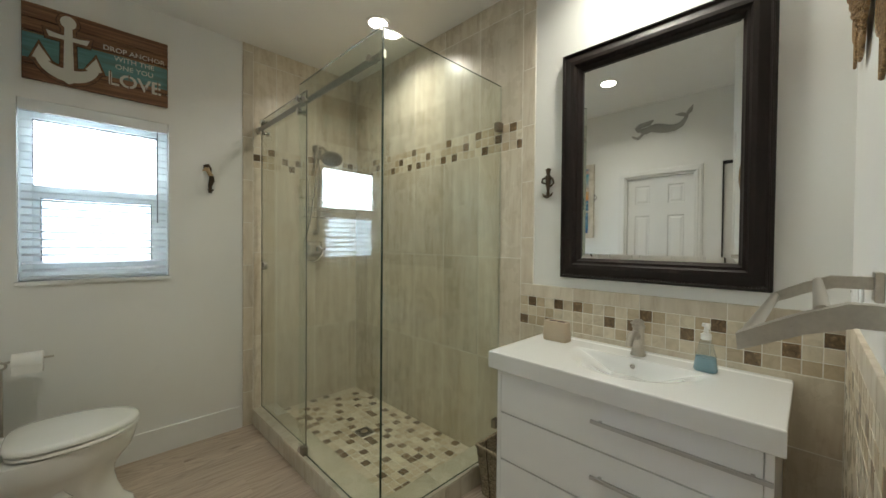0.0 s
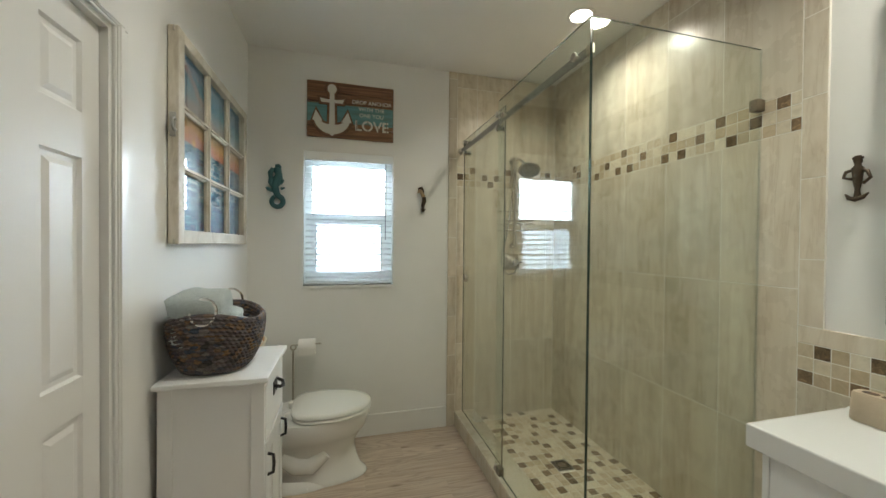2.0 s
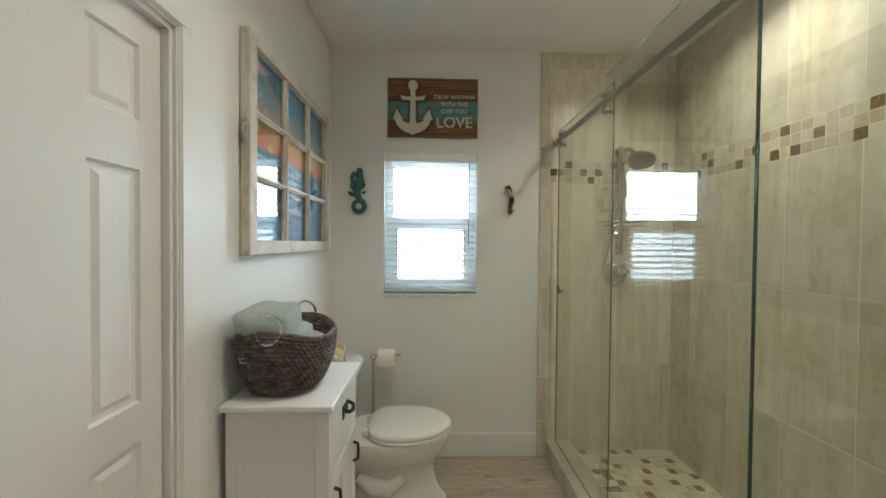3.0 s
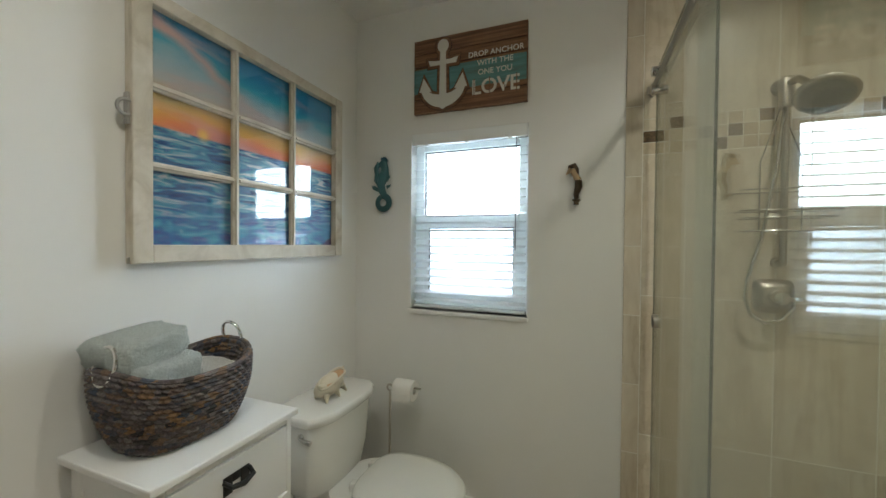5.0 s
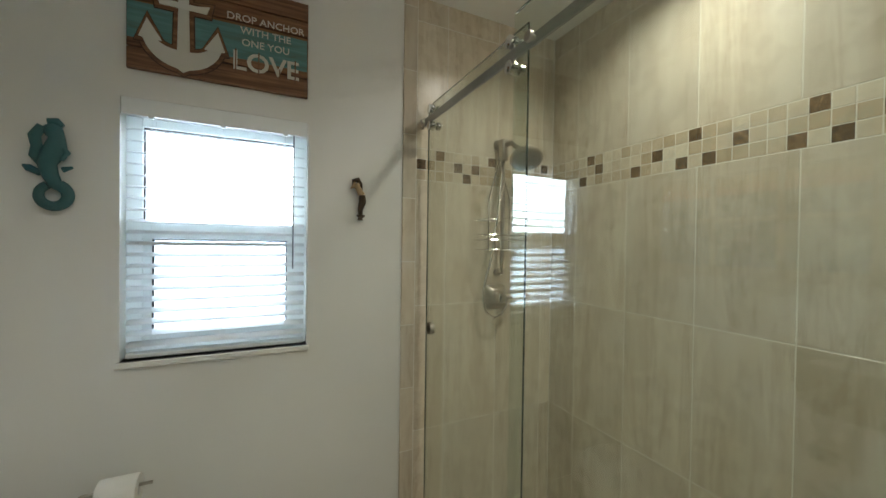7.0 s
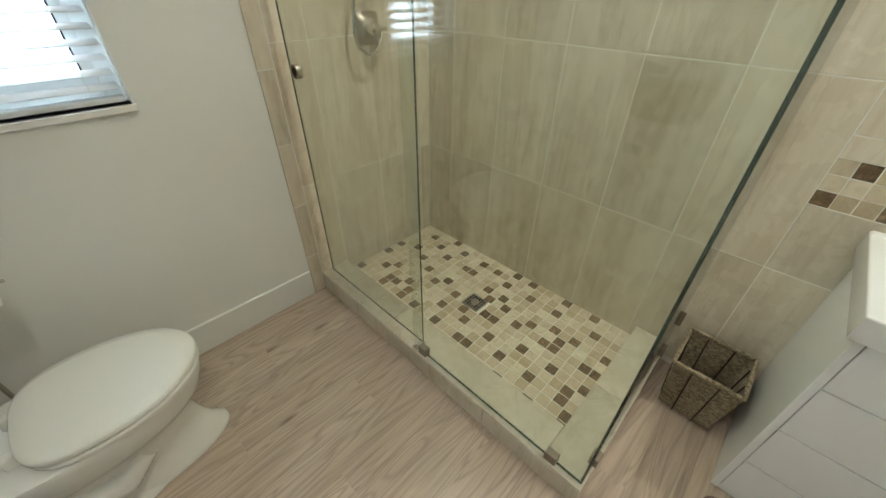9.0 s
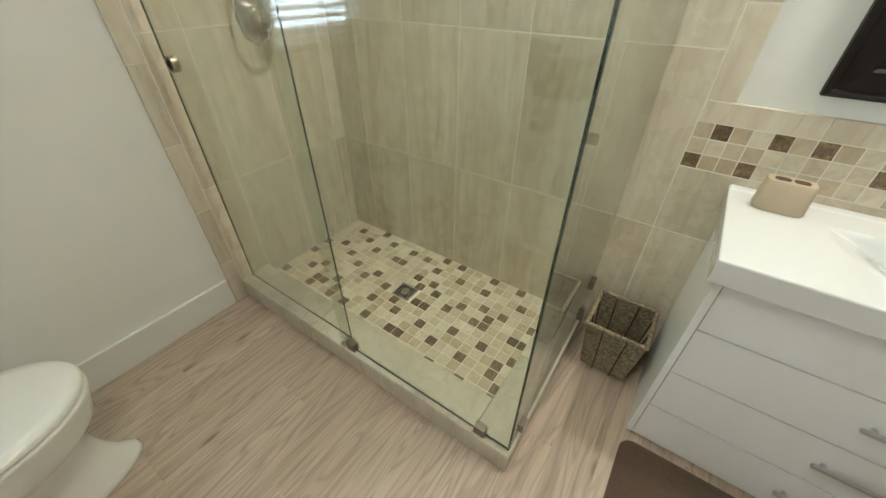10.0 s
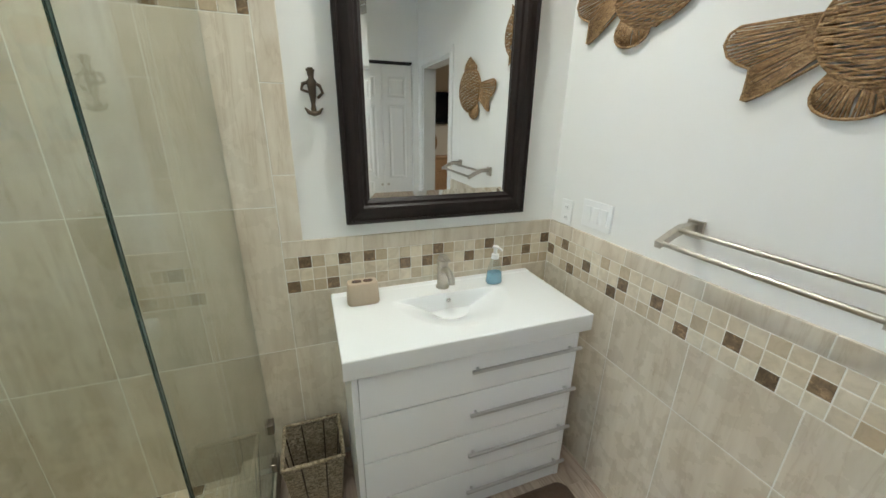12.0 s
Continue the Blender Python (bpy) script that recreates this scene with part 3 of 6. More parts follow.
# black fillers put shade into the gaps above, beside and behind the leaves
structure("closet_gap_shade", merge(box(WEST - 0.5, WEST - T, CY0 - 0.05, CY1 + 0.05, 0, CZ + 0.1), box(WEST - T, WEST - 0.07, CY0, CY1, 2.062, CZ), box(WEST - T, WEST - 0.066, CY1 - 0.03, CY1, 0, 2.062), box(WEST - 0.066, WEST - 0.012, CY1 - 0.005, CY1 - 0.0005, 0, CZ), box(WEST - 0.066, WEST - 0.012, CY0 + 0.001, CY1 - 0.006, CZ - 0.016, CZ - 0.0005)), M_GASKET_GAP, "black filler as shade in the closet track and recess")

# ---- window ----
window = thing("window_1", "white single-hung window behind open blinds", "window", kind="structure")
yf = NORTH + 0.062
fr = [box(WX0, WX0 + 0.05, yf, yf + 0.055, WZ0, WZ1, 0.003), box(WX1 - 0.05, WX1, yf, yf + 0.055, WZ0, WZ1, 0.003),
      box(WX0 + 0.05, WX1 - 0.05, yf, yf + 0.055, WZ1 - 0.085, WZ1, 0.003), box(WX0 + 0.05, WX1 - 0.05, yf, yf + 0.055, WZ0, WZ0 + 0.06, 0.003)]
part("window_frame", merge(*fr), M_SASH, window)
part("meeting_rail", merge(box(WX0 + 0.05, WX1 - 0.05, yf - 0.008, yf + 0.03, 1.555, 1.615, 0.003)), M_SASH, window)
part("sash_rail", merge(box(WX0 + 0.05, WX0 + 0.078, yf + 0.001, yf + 0.03, WZ0 + 0.09, 1.555, 0.002), box(WX1 - 0.078, WX1 - 0.05, yf + 0.001, yf + 0.03, WZ0 + 0.09, 1.555, 0.002),
                        box(WX0 + 0.05, WX1 - 0.05, yf + 0.001, yf + 0.03, WZ0 + 0.06, WZ0 + 0.09, 0.002)), M_SASH, window)
gk = []
for z0, z1, e, yy in ((1.202, 1.555, 0.078, yf + 0.004), (1.615, WZ1 - 0.085, 0.05, yf + 0.012)):
    x0, x1 = WX0 + e, WX1 - e
    gk += [box(x0, x0 + 0.005, yy, yy + 0.012, z0, z1), box(x1 - 0.005, x1, yy, yy + 0.012, z0, z1), box(x0 + 0.005, x1 - 0.005, yy, yy + 0.012, z0, z0 + 0.005), box(x0 + 0.005, x1 - 0.005, yy, yy + 0.012, z1 - 0.005, z1)]
part("gasket", merge(*gk), M_GASKET_GAP, window)
for z0, z1, e, yy in ((1.207, 1.550, 0.083, yf + 0.016), (1.620, WZ1 - 0.09, 0.055, yf + 0.028)):
    p = part("pane", box(WX0 + e, WX1 - e, yy, yy + 0.004, z0, z1), M_PANE, window, smooth=None)
    p.visible_shadow = False
screen_m = glass_material("insect_screen_mesh", (0.55, 0.57, 0.59))
mesh_ = part("insect_screen", box(WX0 + 0.052, WX1 - 0.052, yf + 0.046, yf + 0.0475, WZ0 + 0.062, 1.590), screen_m, window, "fine grey insect screen over the lower half", smooth=None)
mesh_.visible_shadow = False
structure("window_sill", box(WX0 - 0.012, WX1 + 0.008, NORTH - 0.014, yf - 0.001, WZ0 - 0.022, WZ0, 0.003), M_TRIM, "white painted window sill", 40)

blind = thing("window_blind", "white faux-wood horizontal blind with open slats", "blind")
part("headrail", box(WX0 + 0.004, WX1 - 0.004, NORTH - 0.004, NORTH + 0.008, 1.998, WZ1 - 0.002, 0.0015), M_VINYL, blind, "flat white valance board")
part("headrail", box(WX0 + 0.01, WX1 - 0.01, NORTH + 0.012, NORTH + 0.055, 2.005, WZ1 - 0.006, 0.002), M_BLIND, blind)
zs = [1.165 + 0.0415 * i for i in range(20)]
sm = None
for i, z in enumerate(zs):
    if sm is None:
        b = bmesh.new()
        L, hw = (WX1 - WX0) / 2 - 0.012, 0.025
        prof = [(-hw, -0.0012), (-hw * 0.5, 0.0002), (0, 0.001), (hw * 0.5, 0.0002), (hw, -0.0012), (hw, 0.0012), (hw * 0.5, 0.0028), (0, 0.0036), (-hw * 0.5, 0.0028), (-hw, 0.0012)]
        b = loft([[(x, p, q) for p, q in prof] for x in (-L, L)])
        sm = data_of(b, "slat", M_BLIND, 30)
    o = new("slat", sm)
    o.parent = blind
    o.matrix_basis = pose((WX0 + WX1) / 2, NORTH + 0.033, z, 14)
part("bottom_rail", box(WX0 + 0.012, WX1 - 0.012, NORTH + 0.010, NORTH + 0.056, 1.119, 1.136, 0.004), M_BLIND, blind)
for x in (WX0 + 0.09, (WX0 + WX1) / 2, WX1 - 0.09):
    for yy in (NORTH + 0.006, NORTH + 0.060):
        part("ladder_cord", tube([(x, yy, 1.13), (x, yy, 2.0)], 0.0009, 5), M_BLIND, blind)
    part("bracket_clip", box(x - 0.009, x + 0.009, NORTH - 0.006, NORTH + 0.004, 1.990, 1.999, 0.002), M_VINYL, blind)
part("tilt_wand", tube([(0.345, NORTH - 0.004, 1.995), (0.344, NORTH - 0.008, 1.44)], 0.0035, 6), Nodes("grey_wand_plastic", 0.3).color((0.20, 0.21, 0.22)).m, blind, "grey tilt wand")

# ---- ceiling lights ----
for x, y in DOWNLIGHTS:
    dl = thing("downlight", "round recessed ceiling light, switched on", "ceiling light", group="recessed ceiling lights")
    part("trim_ring", lathe([(0.058, 0.0), (0.062, -0.006), (0.078, -0.005), (0.080, 0.0)], (x, y, TOP), None, 40), M_TRIM, dl)
    part("lens", lathe([(0.0, -0.0035), (0.0575, -0.0035), (0.0575, -0.001), (0.0, -0.001)], (x, y, TOP), None, 40), M_LENS, dl, "glowing round lens")

# ---- shower ----
SH_Z = 0.043
CX, CYS, CTOP = 0.887, 1.352, 0.112       # outer faces and top of the kerb
curb = structure("shower_curb", merge(box(CX + 0.008, 1.048, CYS + 0.008, NF, 0, CTOP - 0.010), box(1.048, EAST, CYS + 0.008, 1.496, 0, CTOP - 0.010)), M_GROUT, "tiled shower kerb")
SHOWER_BASE = structure("shower_floor", box(1.046, EAST, 1.494, NORTH, 0.0, SH_Z - 0.0012), M_GROUT, "mosaic shower floor in cream and brown")

# glass enclosure
GX, GY, GB, GT = 0.909, 1.364, 0.120, 2.238
DGX = 0.937


def pane_box(parent, name, x0, x1, y0, y1, z0, z1, label):
    b = box(x0, x1, y0, y1, z0, z1, 0.0012, 1)
    thin_x = (x1 - x0) < (y1 - y0)
    me = data_of(b, name, M_GLASS)
    me.materials.append(M_EDGE)
    for f in me.polygons:
        a = abs(f.normal.x) if thin_x else abs(f.normal.y)
        f.material_index = 0 if a > 0.9 or (name == "fixed_panel" and f.normal.y > 0.5) or (name == "return_panel" and f.normal.x > 0.5) else 1
    o = new(name, me)
    o.parent = parent
    o["label"] = label
    return o


screen = thing("shower_screen", "frameless clear glass shower enclosure with sliding door", "shower screen")
pane_box(screen, "fixed_panel", GX - 0.004, GX + 0.004, GY - 0.004, 2.176, GB, GT, "clear fixed glass panel")
pane_box(screen, "return_panel", GX + 0.005, EF - 0.004, GY - 0.004, GY + 0.004, GB, GT, "clear glass return panel")
door_glass = pane_box(screen, "sliding_door", DGX - 0.0035, DGX + 0.0035, 2.146, 2.888, GB + 0.012, 2.205, "clear sliding glass door")
part("knob", merge(lathe([(0.027, -0.012), (0.028, -0.007), (0.028, 0.007), (0.027, 0.012), (0.019, 0.012), (0.017, 0.0), (0.019, -0.012)], (DGX, 2.836, 1.158), TURN_X, 28)),
     M_NICKEL, door_glass, "round nickel pull")
RX = 0.923
part("rail", box(RX - 0.004, RX + 0.004, GY + 0.010, 2.900, 2.112, 2.147, 0.002), M_STEEL, screen, "brushed steel header rail")
part("rail_bracket", merge(box(RX - 0.007, RX + 0.007, 2.895, NF, 2.106, 2.153, 0.003), lathe([(0.016, 0), (0.016, 0.012)], (RX - 0.017, 2.912, 2.130), TURN_X, 20)), M_NICKEL, screen)
for y in (1.450, 2.100):
    part("standoff", merge(lathe([(0.014, 0.0), (0.016, 0.002), (0.016, 0.010), (0.008, 0.012), (0.008, 0.034), (0.016, 0.036), (0.014, 0.044)], (RX - 0.030, y, 2.130), TURN_X, 22)), M_NICKEL, screen)
for y in (2.205, 2.815):
    for z in (2.168, 2.091):
        part("roller", merge(lathe([(0.014, -0.020), (0.0195, -0.018), (0.0195, 0.006), (0.011, 0.008), (0.010, 0.020), (0.017, 0.022), (0.017, 0.036), (0.012, 0.038)], (RX, y, z), TURN_X, 22)), M_CHROME, screen, "polished roller")
part("corner_cap", merge(box(GX + 0.006, RX + 0.012, GY + 0.006, GY + 0.034, 2.110, 2.150, 0.004)), M_NICKEL, screen)
for x, y, along in ((GX, 2.112, "y"), (GX, 1.475, "y"), (1.010, GY, "x"), (1.655, GY, "x")):
    if along == "y":
        b = box(x - 0.015, x + 0.015, y - 0.022, y + 0.022, CTOP, CTOP + 0.044, 0.003)
    else:
        b = box(x - 0.022, x + 0.022, y - 0.015, y + 0.015, CTOP, CTOP + 0.044, 0.003)
    part("clamp", b, M_CLAMP, screen, "square nickel glass clamp")
for z in (0.285, 2.000):
    part("clamp", box(EF - 0.046, EF + 0.001, GY - 0.016, GY + 0.016, z - 0.024, z + 0.024, 0.003), M_CLAMP, screen, "square nickel glass clamp")
part("door_guide", merge(box(GX - 0.014, DGX + 0.016, 2.146, 2.176, CTOP, CTOP + 0.014, 0.003), lathe([(0.010, 0), (0.010, 0.028)], (GX - 0.004, 2.160, CTOP + 0.002), None, 16)), M_NICKEL, screen)
part("seal_strip", box(EF - 0.004, EF + 0.001, GY - 0.004, GY + 0.004, GB, GT), M_CLEARPLASTIC, screen)

drain = thing("shower_drain", "square metal drain grate in the mosaic", "drain")
part("drain_frame", merge(box(1.318, 1.422, 2.150, 2.160, SH_Z - 0.003, SH_Z + 0.004), box(1.318, 1.422, 2.244, 2.254, SH_Z - 0.003, SH_Z + 0.004),
                          box(1.318, 1.328, 2.160, 2.244, SH_Z - 0.003, SH_Z + 0.004), box(1.412, 1.422, 2.160, 2.244, SH_Z - 0.003, SH_Z + 0.004)), M_STEEL, drain)
part("drain_well", box(1.328, 1.412, 2.160, 2.244, SH_Z - 0.004, SH_Z + 0.0005), M_GASKET_GAP, drain, smooth=None)
gr = []
for i in range(5):
    gr.append(box(1.328, 1.412, 2.168 + i * 0.016, 2.173 + i * 0.016, SH_Z - 0.002, SH_Z + 0.003))
gr.append(lathe([(0.022, 0), (0.024, 0.004), (0.0, 0.005)], (1.370, 2.202, SH_Z + 0.0008), None, 20))
part("grate", merge(*gr), M_NICKEL, drain)

# ---- wall decor ----


def text_bm(body, size, m, depth=0.002, bold=0.0, spacing=1.0):
    c = bpy.data.curves.new("lettering", 'FONT')
    c.body, c.size, c.extrude, c.offset, c.space_character = body, size, depth / 2, bold, spacing
    c.align_x, c.align_y, c.resolution_u = 'CENTER', 'CENTER', 3
    o = bpy.data.objects.new("lettering", c)
    scene.collection.objects.link(o)
    bpy.context.view_layer.update()
    me = bpy.data.meshes.new_from_object(o.evaluated_get(bpy.context.evaluated_depsgraph_get()))
    b = bmesh.new()
    b.from_mesh(me)
    bpy.data.objects.remove(o)
    bpy.data.curves.remove(c)
    bpy.data.meshes.remove(me)
    bmesh.ops.transform(b, matrix=m @ Matrix.Translation((0, 0, depth / 2)), verts=b.verts[:])
    return b


def wavy_board(x0, x1, z0, z1, y0, y1, seed):
    """A plank with slightly uneven long edges and eased corners."""
    rnd = random.Random(seed)
    n = 9
    top = [(x0 + (x1 - x0) * i / n, z1 - rnd.uniform(0.0, 0.003)) for i in range(n + 1)]
    bot = [(x1 - (x1 - x0) * i / n, z0 + rnd.uniform(0.0, 0.003)) for i in range(n + 1)]
    return outline([(x, z) for x, z in (bot[::-1] + top[::-1])], Matrix(((1, 0, 0, 0), (0, 0, -1, y1), (0, 1, 0, 0), (0, 0, 0, 1))), y1 - y0, 0.004)


sign = thing("wall_sign", "brown and teal wooden plank sign with a white anchor", "wall sign")
SX0, SX1, SZ0, SZ1 = -0.203, 0.396, 2.155, 2.547
ycuts = [SZ0, 2.235, 2.325, 2.405, 2.470, SZ1]
for i, (a, b_) in enumerate(zip(ycuts, ycuts[1:])):
    part("plank", wavy_board(SX0, SX1, a + 0.0012, b_ - 0.0012, NORTH - 0.024, NORTH - 0.002, i), M_SIGN, sign, "brown stained plank")
SY = NORTH - 0.0245
part("teal_stripe", wavy_board(SX0 + 0.002, SX1 - 0.004, 2.262, 2.392, SY - 0.0006, SY, 7), M_TEAL, sign, "worn teal painted stripe")


def anchor(grow, depth, lift):
    """An anchor facing -y, its shank at x -0.035; grow widens every member."""
    m = Matrix(((1, 0, 0, -0.035), (0, 0, -1, SY - lift), (0, 1, 0, 0), (0, 0, 0, 1)))
    g = grow
    bs = []
    def push(pts, k):
        bs.append(outline(pts, m @ Matrix.Translation((0, 0, k * 0.0003)), depth))
    push([((0.031 + g) * math.cos(a), 2.494 + (0.034 + g) * math.sin(a)) for a in [2 * math.pi * i / 20 for i in range(20)]], 0)
    push([(-0.020 - g, 2.22), (0.020 + g, 2.22), (0.015 + g, 2.48), (-0.015 - g, 2.48)], 1)
    push([(-0.072 - g, 2.398 - g), (0.072 + g, 2.398 - g), (0.082 + g, 2.428 + g), (0.040, 2.420 + g), (-0.040, 2.420 + g), (-0.082 - g, 2.428 + g)], 2)
    outer, inner = [], []
    for i in range(21):
        a = math.pi * (1.06 + 0.88 * i / 20)
        t = abs(i - 10) / 10
        outer.append(((0.124 + g) * math.cos(a), 2.300 + (0.122 + g) * math.sin(a)))
        inner.append(((0.124 - 0.052 * (1 - 0.55 * t) - g) * math.cos(a), 2.310 + (0.122 - 0.060 * (1 - 0.4 * t) - g) * math.sin(a)))
    push(outer + inner[::-1], 3)
    for s in (-1, 1):
        pts = [(s * (0.132 + g), 2.270 - g), (s * 0.108, 2.340 + 1.6 * g), (s * (0.064 - g), 2.268 - g), (s * 0.098, 2.262 - g)]
        push(pts if s > 0 else pts[::-1], 4 + (s > 0))
    push([(-0.045 - g, 2.196), (0.0, 2.166 - g), (0.045 + g, 2.196)], 6)
    return merge(*bs)


part("anchor_edge", anchor(0.017, 0.0012, 0.0007), M_SIGNDARK, sign, "dark carved outline", smooth=None)
part("anchor_border", anchor(0.013, 0.0012, 0.0020), M_SIGN, sign, "brown border round the anchor", smooth=None)
part("anchor", anchor(0.0, 0.0016, 0.0046), M_LETTER, sign, "white anchor", smooth=None)
for body, size, x, z, sp, bold in (("DROP ANCHOR", 0.0385, 0.240, 2.420, 1.0, 0.0003), ("WITH THE", 0.0385, 0.238, 2.374, 1.0, 0.0003), ("ONE YOU", 0.0385, 0.238, 2.328, 1.0, 0.0003),
                                   ("LOVE", 0.102, 0.240, 2.252, 0.98, 0.0018)):
    part("lettering", text_bm(body, size, on_wall("N", (x, SY - 0.0008, z)), 0.0015, bold, sp), M_LETTER, sign, "white stencilled words", smooth=None)

for x, z0, z1 in ((0.132, 2.205, 2.299), (0.212, 2.205, 2.299), (0.288, 2.205, 2.250), (0.346, 2.205, 2.299)):
    part("stencil_break", box(x - 0.0022, x + 0.0022, SY - 0.0029, SY - 0.0008, z0, z1), M_SIGN, sign, "brown break in the stencilled letters", smooth=None)

# old window frame with a sunset print
art = thing("window_frame_art", "whitewashed nine-pane window frame holding a sunset beach print", "wall art")
AX = WEST + 0.040
AY0, AY1, AZ0, AZ1 = 1.788, 2.754, 1.402, 2.213
part("stile", box(WEST + 0.003, AX, AY0, AY0 + 0.055, AZ0, AZ1, 0.004), M_FRAMEWOOD, art)
part("stile", box(WEST + 0.003, AX, AY1 - 0.052, AY1, AZ0, AZ1, 0.004), M_FRAMEWOOD, art)
part("rail", box(WEST + 0.003, AX - 0.001, AY0 + 0.055, AY1 - 0.052, AZ0, AZ0 + 0.055, 0.004), M_FRAMEWOOD, art)
part("rail", box(WEST + 0.003, AX - 0.001, AY0 + 0.055, AY1 - 0.052, AZ1 - 0.042, AZ1, 0.004), M_FRAMEWOOD, art)
iy0, iy1, iz0, iz1 = AY0 + 0.055, AY1 - 0.052, AZ0 + 0.055, AZ1 - 0.042
gap_y, gap_z = (iy1 - iy0) / 3, (iz1 - iz0) / 3


def muntin(p0, p1, vertical):
    w, x0, x1 = 0.012, WEST + 0.014, AX - 0.003
    prof = [(-w, x0), (-w, x1 - 0.012), (-w * 0.45, x1 - 0.008), (-w * 0.35, x1), (w * 0.35, x1), (w * 0.45, x1 - 0.008), (w, x1 - 0.012), (w, x0)]
    if vertical:
        return loft([[(x, p0[0] + a, z) for a, x in prof] for z in (p0[1], p1[1])])
    return loft([[(x, y, p0[1] + a) for a, x in prof] for y in (p0[0], p1[0])])


for i in (1, 2):
    part("muntin", muntin((iy0 + gap_y * i, iz0), (iy0 + gap_y * i, iz1), True), M_FRAMEWOOD, art, smooth=None)
    for k in range(3):
        part("muntin", muntin((iy0 + gap_y * k + 0.012 * (k > 0), iz0 + gap_z * i), (iy0 + gap_y * (k + 1) - 0.012 * (k < 2), 0), False), M_FRAMEWOOD, art, smooth=None)
part("print", box(WEST + 0.004, WEST + 0.009, iy0 - 0.004, iy1 + 0.004, iz0 - 0.004, iz1 + 0.004), M_SUNSET, art, "printed sunset over sea and beach", smooth=None)
for i in range(3):
    for k in range(3):
        part("pane", box(WEST + 0.0115, WEST + 0.0135, iy0 + gap_y * i + 0.001, iy0 + gap_y * (i + 1) - 0.001, iz0 + gap_z * k + 0.001, iz0 + gap_z * (k + 1) - 0.001), M_ARTGLASS, art, smooth=None)
part("sash_pull", merge(tube(arc((WEST + 0.03, AY0 - 0.010, 1.845), 0.022, 60, 300, 10, "yz"), 0.005, 7), box(WEST + 0.012, WEST + 0.032, AY0 - 0.008, AY0 - 0.0005, 1.80, 1.89, 0.002)), M_GREYART, art, "old painted metal sash pull")
for z in (AZ0 + 0.012, AZ1 - 0.012):
    part("hinge_pin", merge(lathe([(0.006, 0), (0.006, 0.022)], (WEST + 0.026, AY0 + 0.010, z - 0.011), None, 10), lathe([(0.004, 0), (0.004, 0.018)], (WEST + 0.026, AY0 - 0.004, z - 0.011), None, 10)), M_NICKEL, art)


def figure(pts, radii, at, side, flat=0.6, n=10, extra=()):
    """A small relief figure: swollen rods along local x, y on a wall, flattened in depth."""
    bs = [tube([(x, y, 0.0) for x, y in pts], radii, n)]
    for p, r in extra:
        bs.append(tube([(x, y, z) for x, y, z in p], r, 8))
    b = merge(*bs)
    for v in b.verts:
        v.co.z *= flat
    lo = min(v.co.z for v in b.verts)
    bmesh.ops.translate(b, vec=(0, 0, -lo - 0.001), verts=b.verts[:])
    bmesh.ops.transform(b, matrix=on_wall(side, at), verts=b.verts[:])
    return b


# teal seahorse-mermaid plaque
loop = arc((0.004, -0.106, 0), 0.036, 100, 440, 22, "xy")
pts = [(-0.004, 0.125), (0.002, 0.110), (0.012, 0.085), (0.010, 0.055), (-0.002, 0.025), (-0.012, -0.005), (-0.004, -0.040)] + [(x, y) for x, y, z in loop[22:0:-1]]
rad = [0.018, 0.026, 0.022, 0.030, 0.030, 0.026, 0.022] + [0.019 - 0.005 * i / 21 for i in range(22)]
ex = [([(-0.022, 0.118, 0.006), (-0.040, 0.085, 0.008), (-0.034, 0.050, 0.010), (-0.042, 0.020, 0.006), (-0.030, -0.010, 0.0)], [0.014, 0.017, 0.015, 0.013, 0.005]),
      ([(-0.010, 0.135, 0.004), (0.012, 0.137, 0.004), (0.028, 0.122, 0.004)], [0.010, 0.013, 0.008]),
      ([(0.022, 0.060, 0.012), (0.040, 0.035, 0.010), (0.026, 0.010, 0.012)], [0.008, 0.010, 0.007]),
      ([(-0.026, -0.036, 0.0), (-0.056, -0.020, 0.002), (-0.070, -0.012, 0.0)], [0.010, 0.012, 0.003]),
      ([(0.026, -0.020, 0.0), (0.052, -0.010, 0.002)], [0.010, 0.004])]
thing("mermaid_plaque", "teal mermaid wall plaque with a curled tail", "wall decor", figure(pts, rad, (-0.394, NORTH - 0.001, 1.800), "N", 0.6, 12, ex), M_TEALART, smooth=60)

# painted mermaid hook beside the shower
pts = [(-0.014, 0.088), (-0.010, 0.072), (-0.002, 0.052), (0.016, 0.020), (0.018, -0.010), (0.008, -0.045), (0.010, -0.075), (0.008, -0.092)]
rad = [0.010, 0.014, 0.013, 0.015, 0.017, 0.012, 0.009, 0.012]
hook = thing("mermaid_hook", "dark bronze mermaid coat hook with a tan body", "wall hook")
part("tail", figure(pts[3:], rad[3:], (0.615, NORTH - 0.001, 1.745), "N", 1.0, 10, [([(0.010, -0.080, 0.006), (0.026, -0.070, 0.010)], [0.008, 0.004]), ([(0.010, -0.080, 0.006), (-0.008, -0.070, 0.010)], [0.008, 0.004])]), M_BRONZE, hook, smooth=60)
part("body", figure(pts[1:4], rad[1:4], (0.615, NORTH - 0.001, 1.745), "N", 1.0, 10, [([(-0.012, 0.060, 0.008), (-0.034, 0.048, 0.014), (-0.020, 0.075, 0.016)], [0.007, 0.006, 0.005])]), M_SKIN, hook, "tan painted body", smooth=60)
part("hair", figure([(-0.024, 0.060), (-0.020, 0.084), (-0.004, 0.090), (0.008, 0.070), (0.014, 0.040)], [0.005, 0.011, 0.013, 0.011, 0.005], (0.615, NORTH - 0.001, 1.745), "N", 1.0, 8), M_BRONZE, hook, smooth=60)

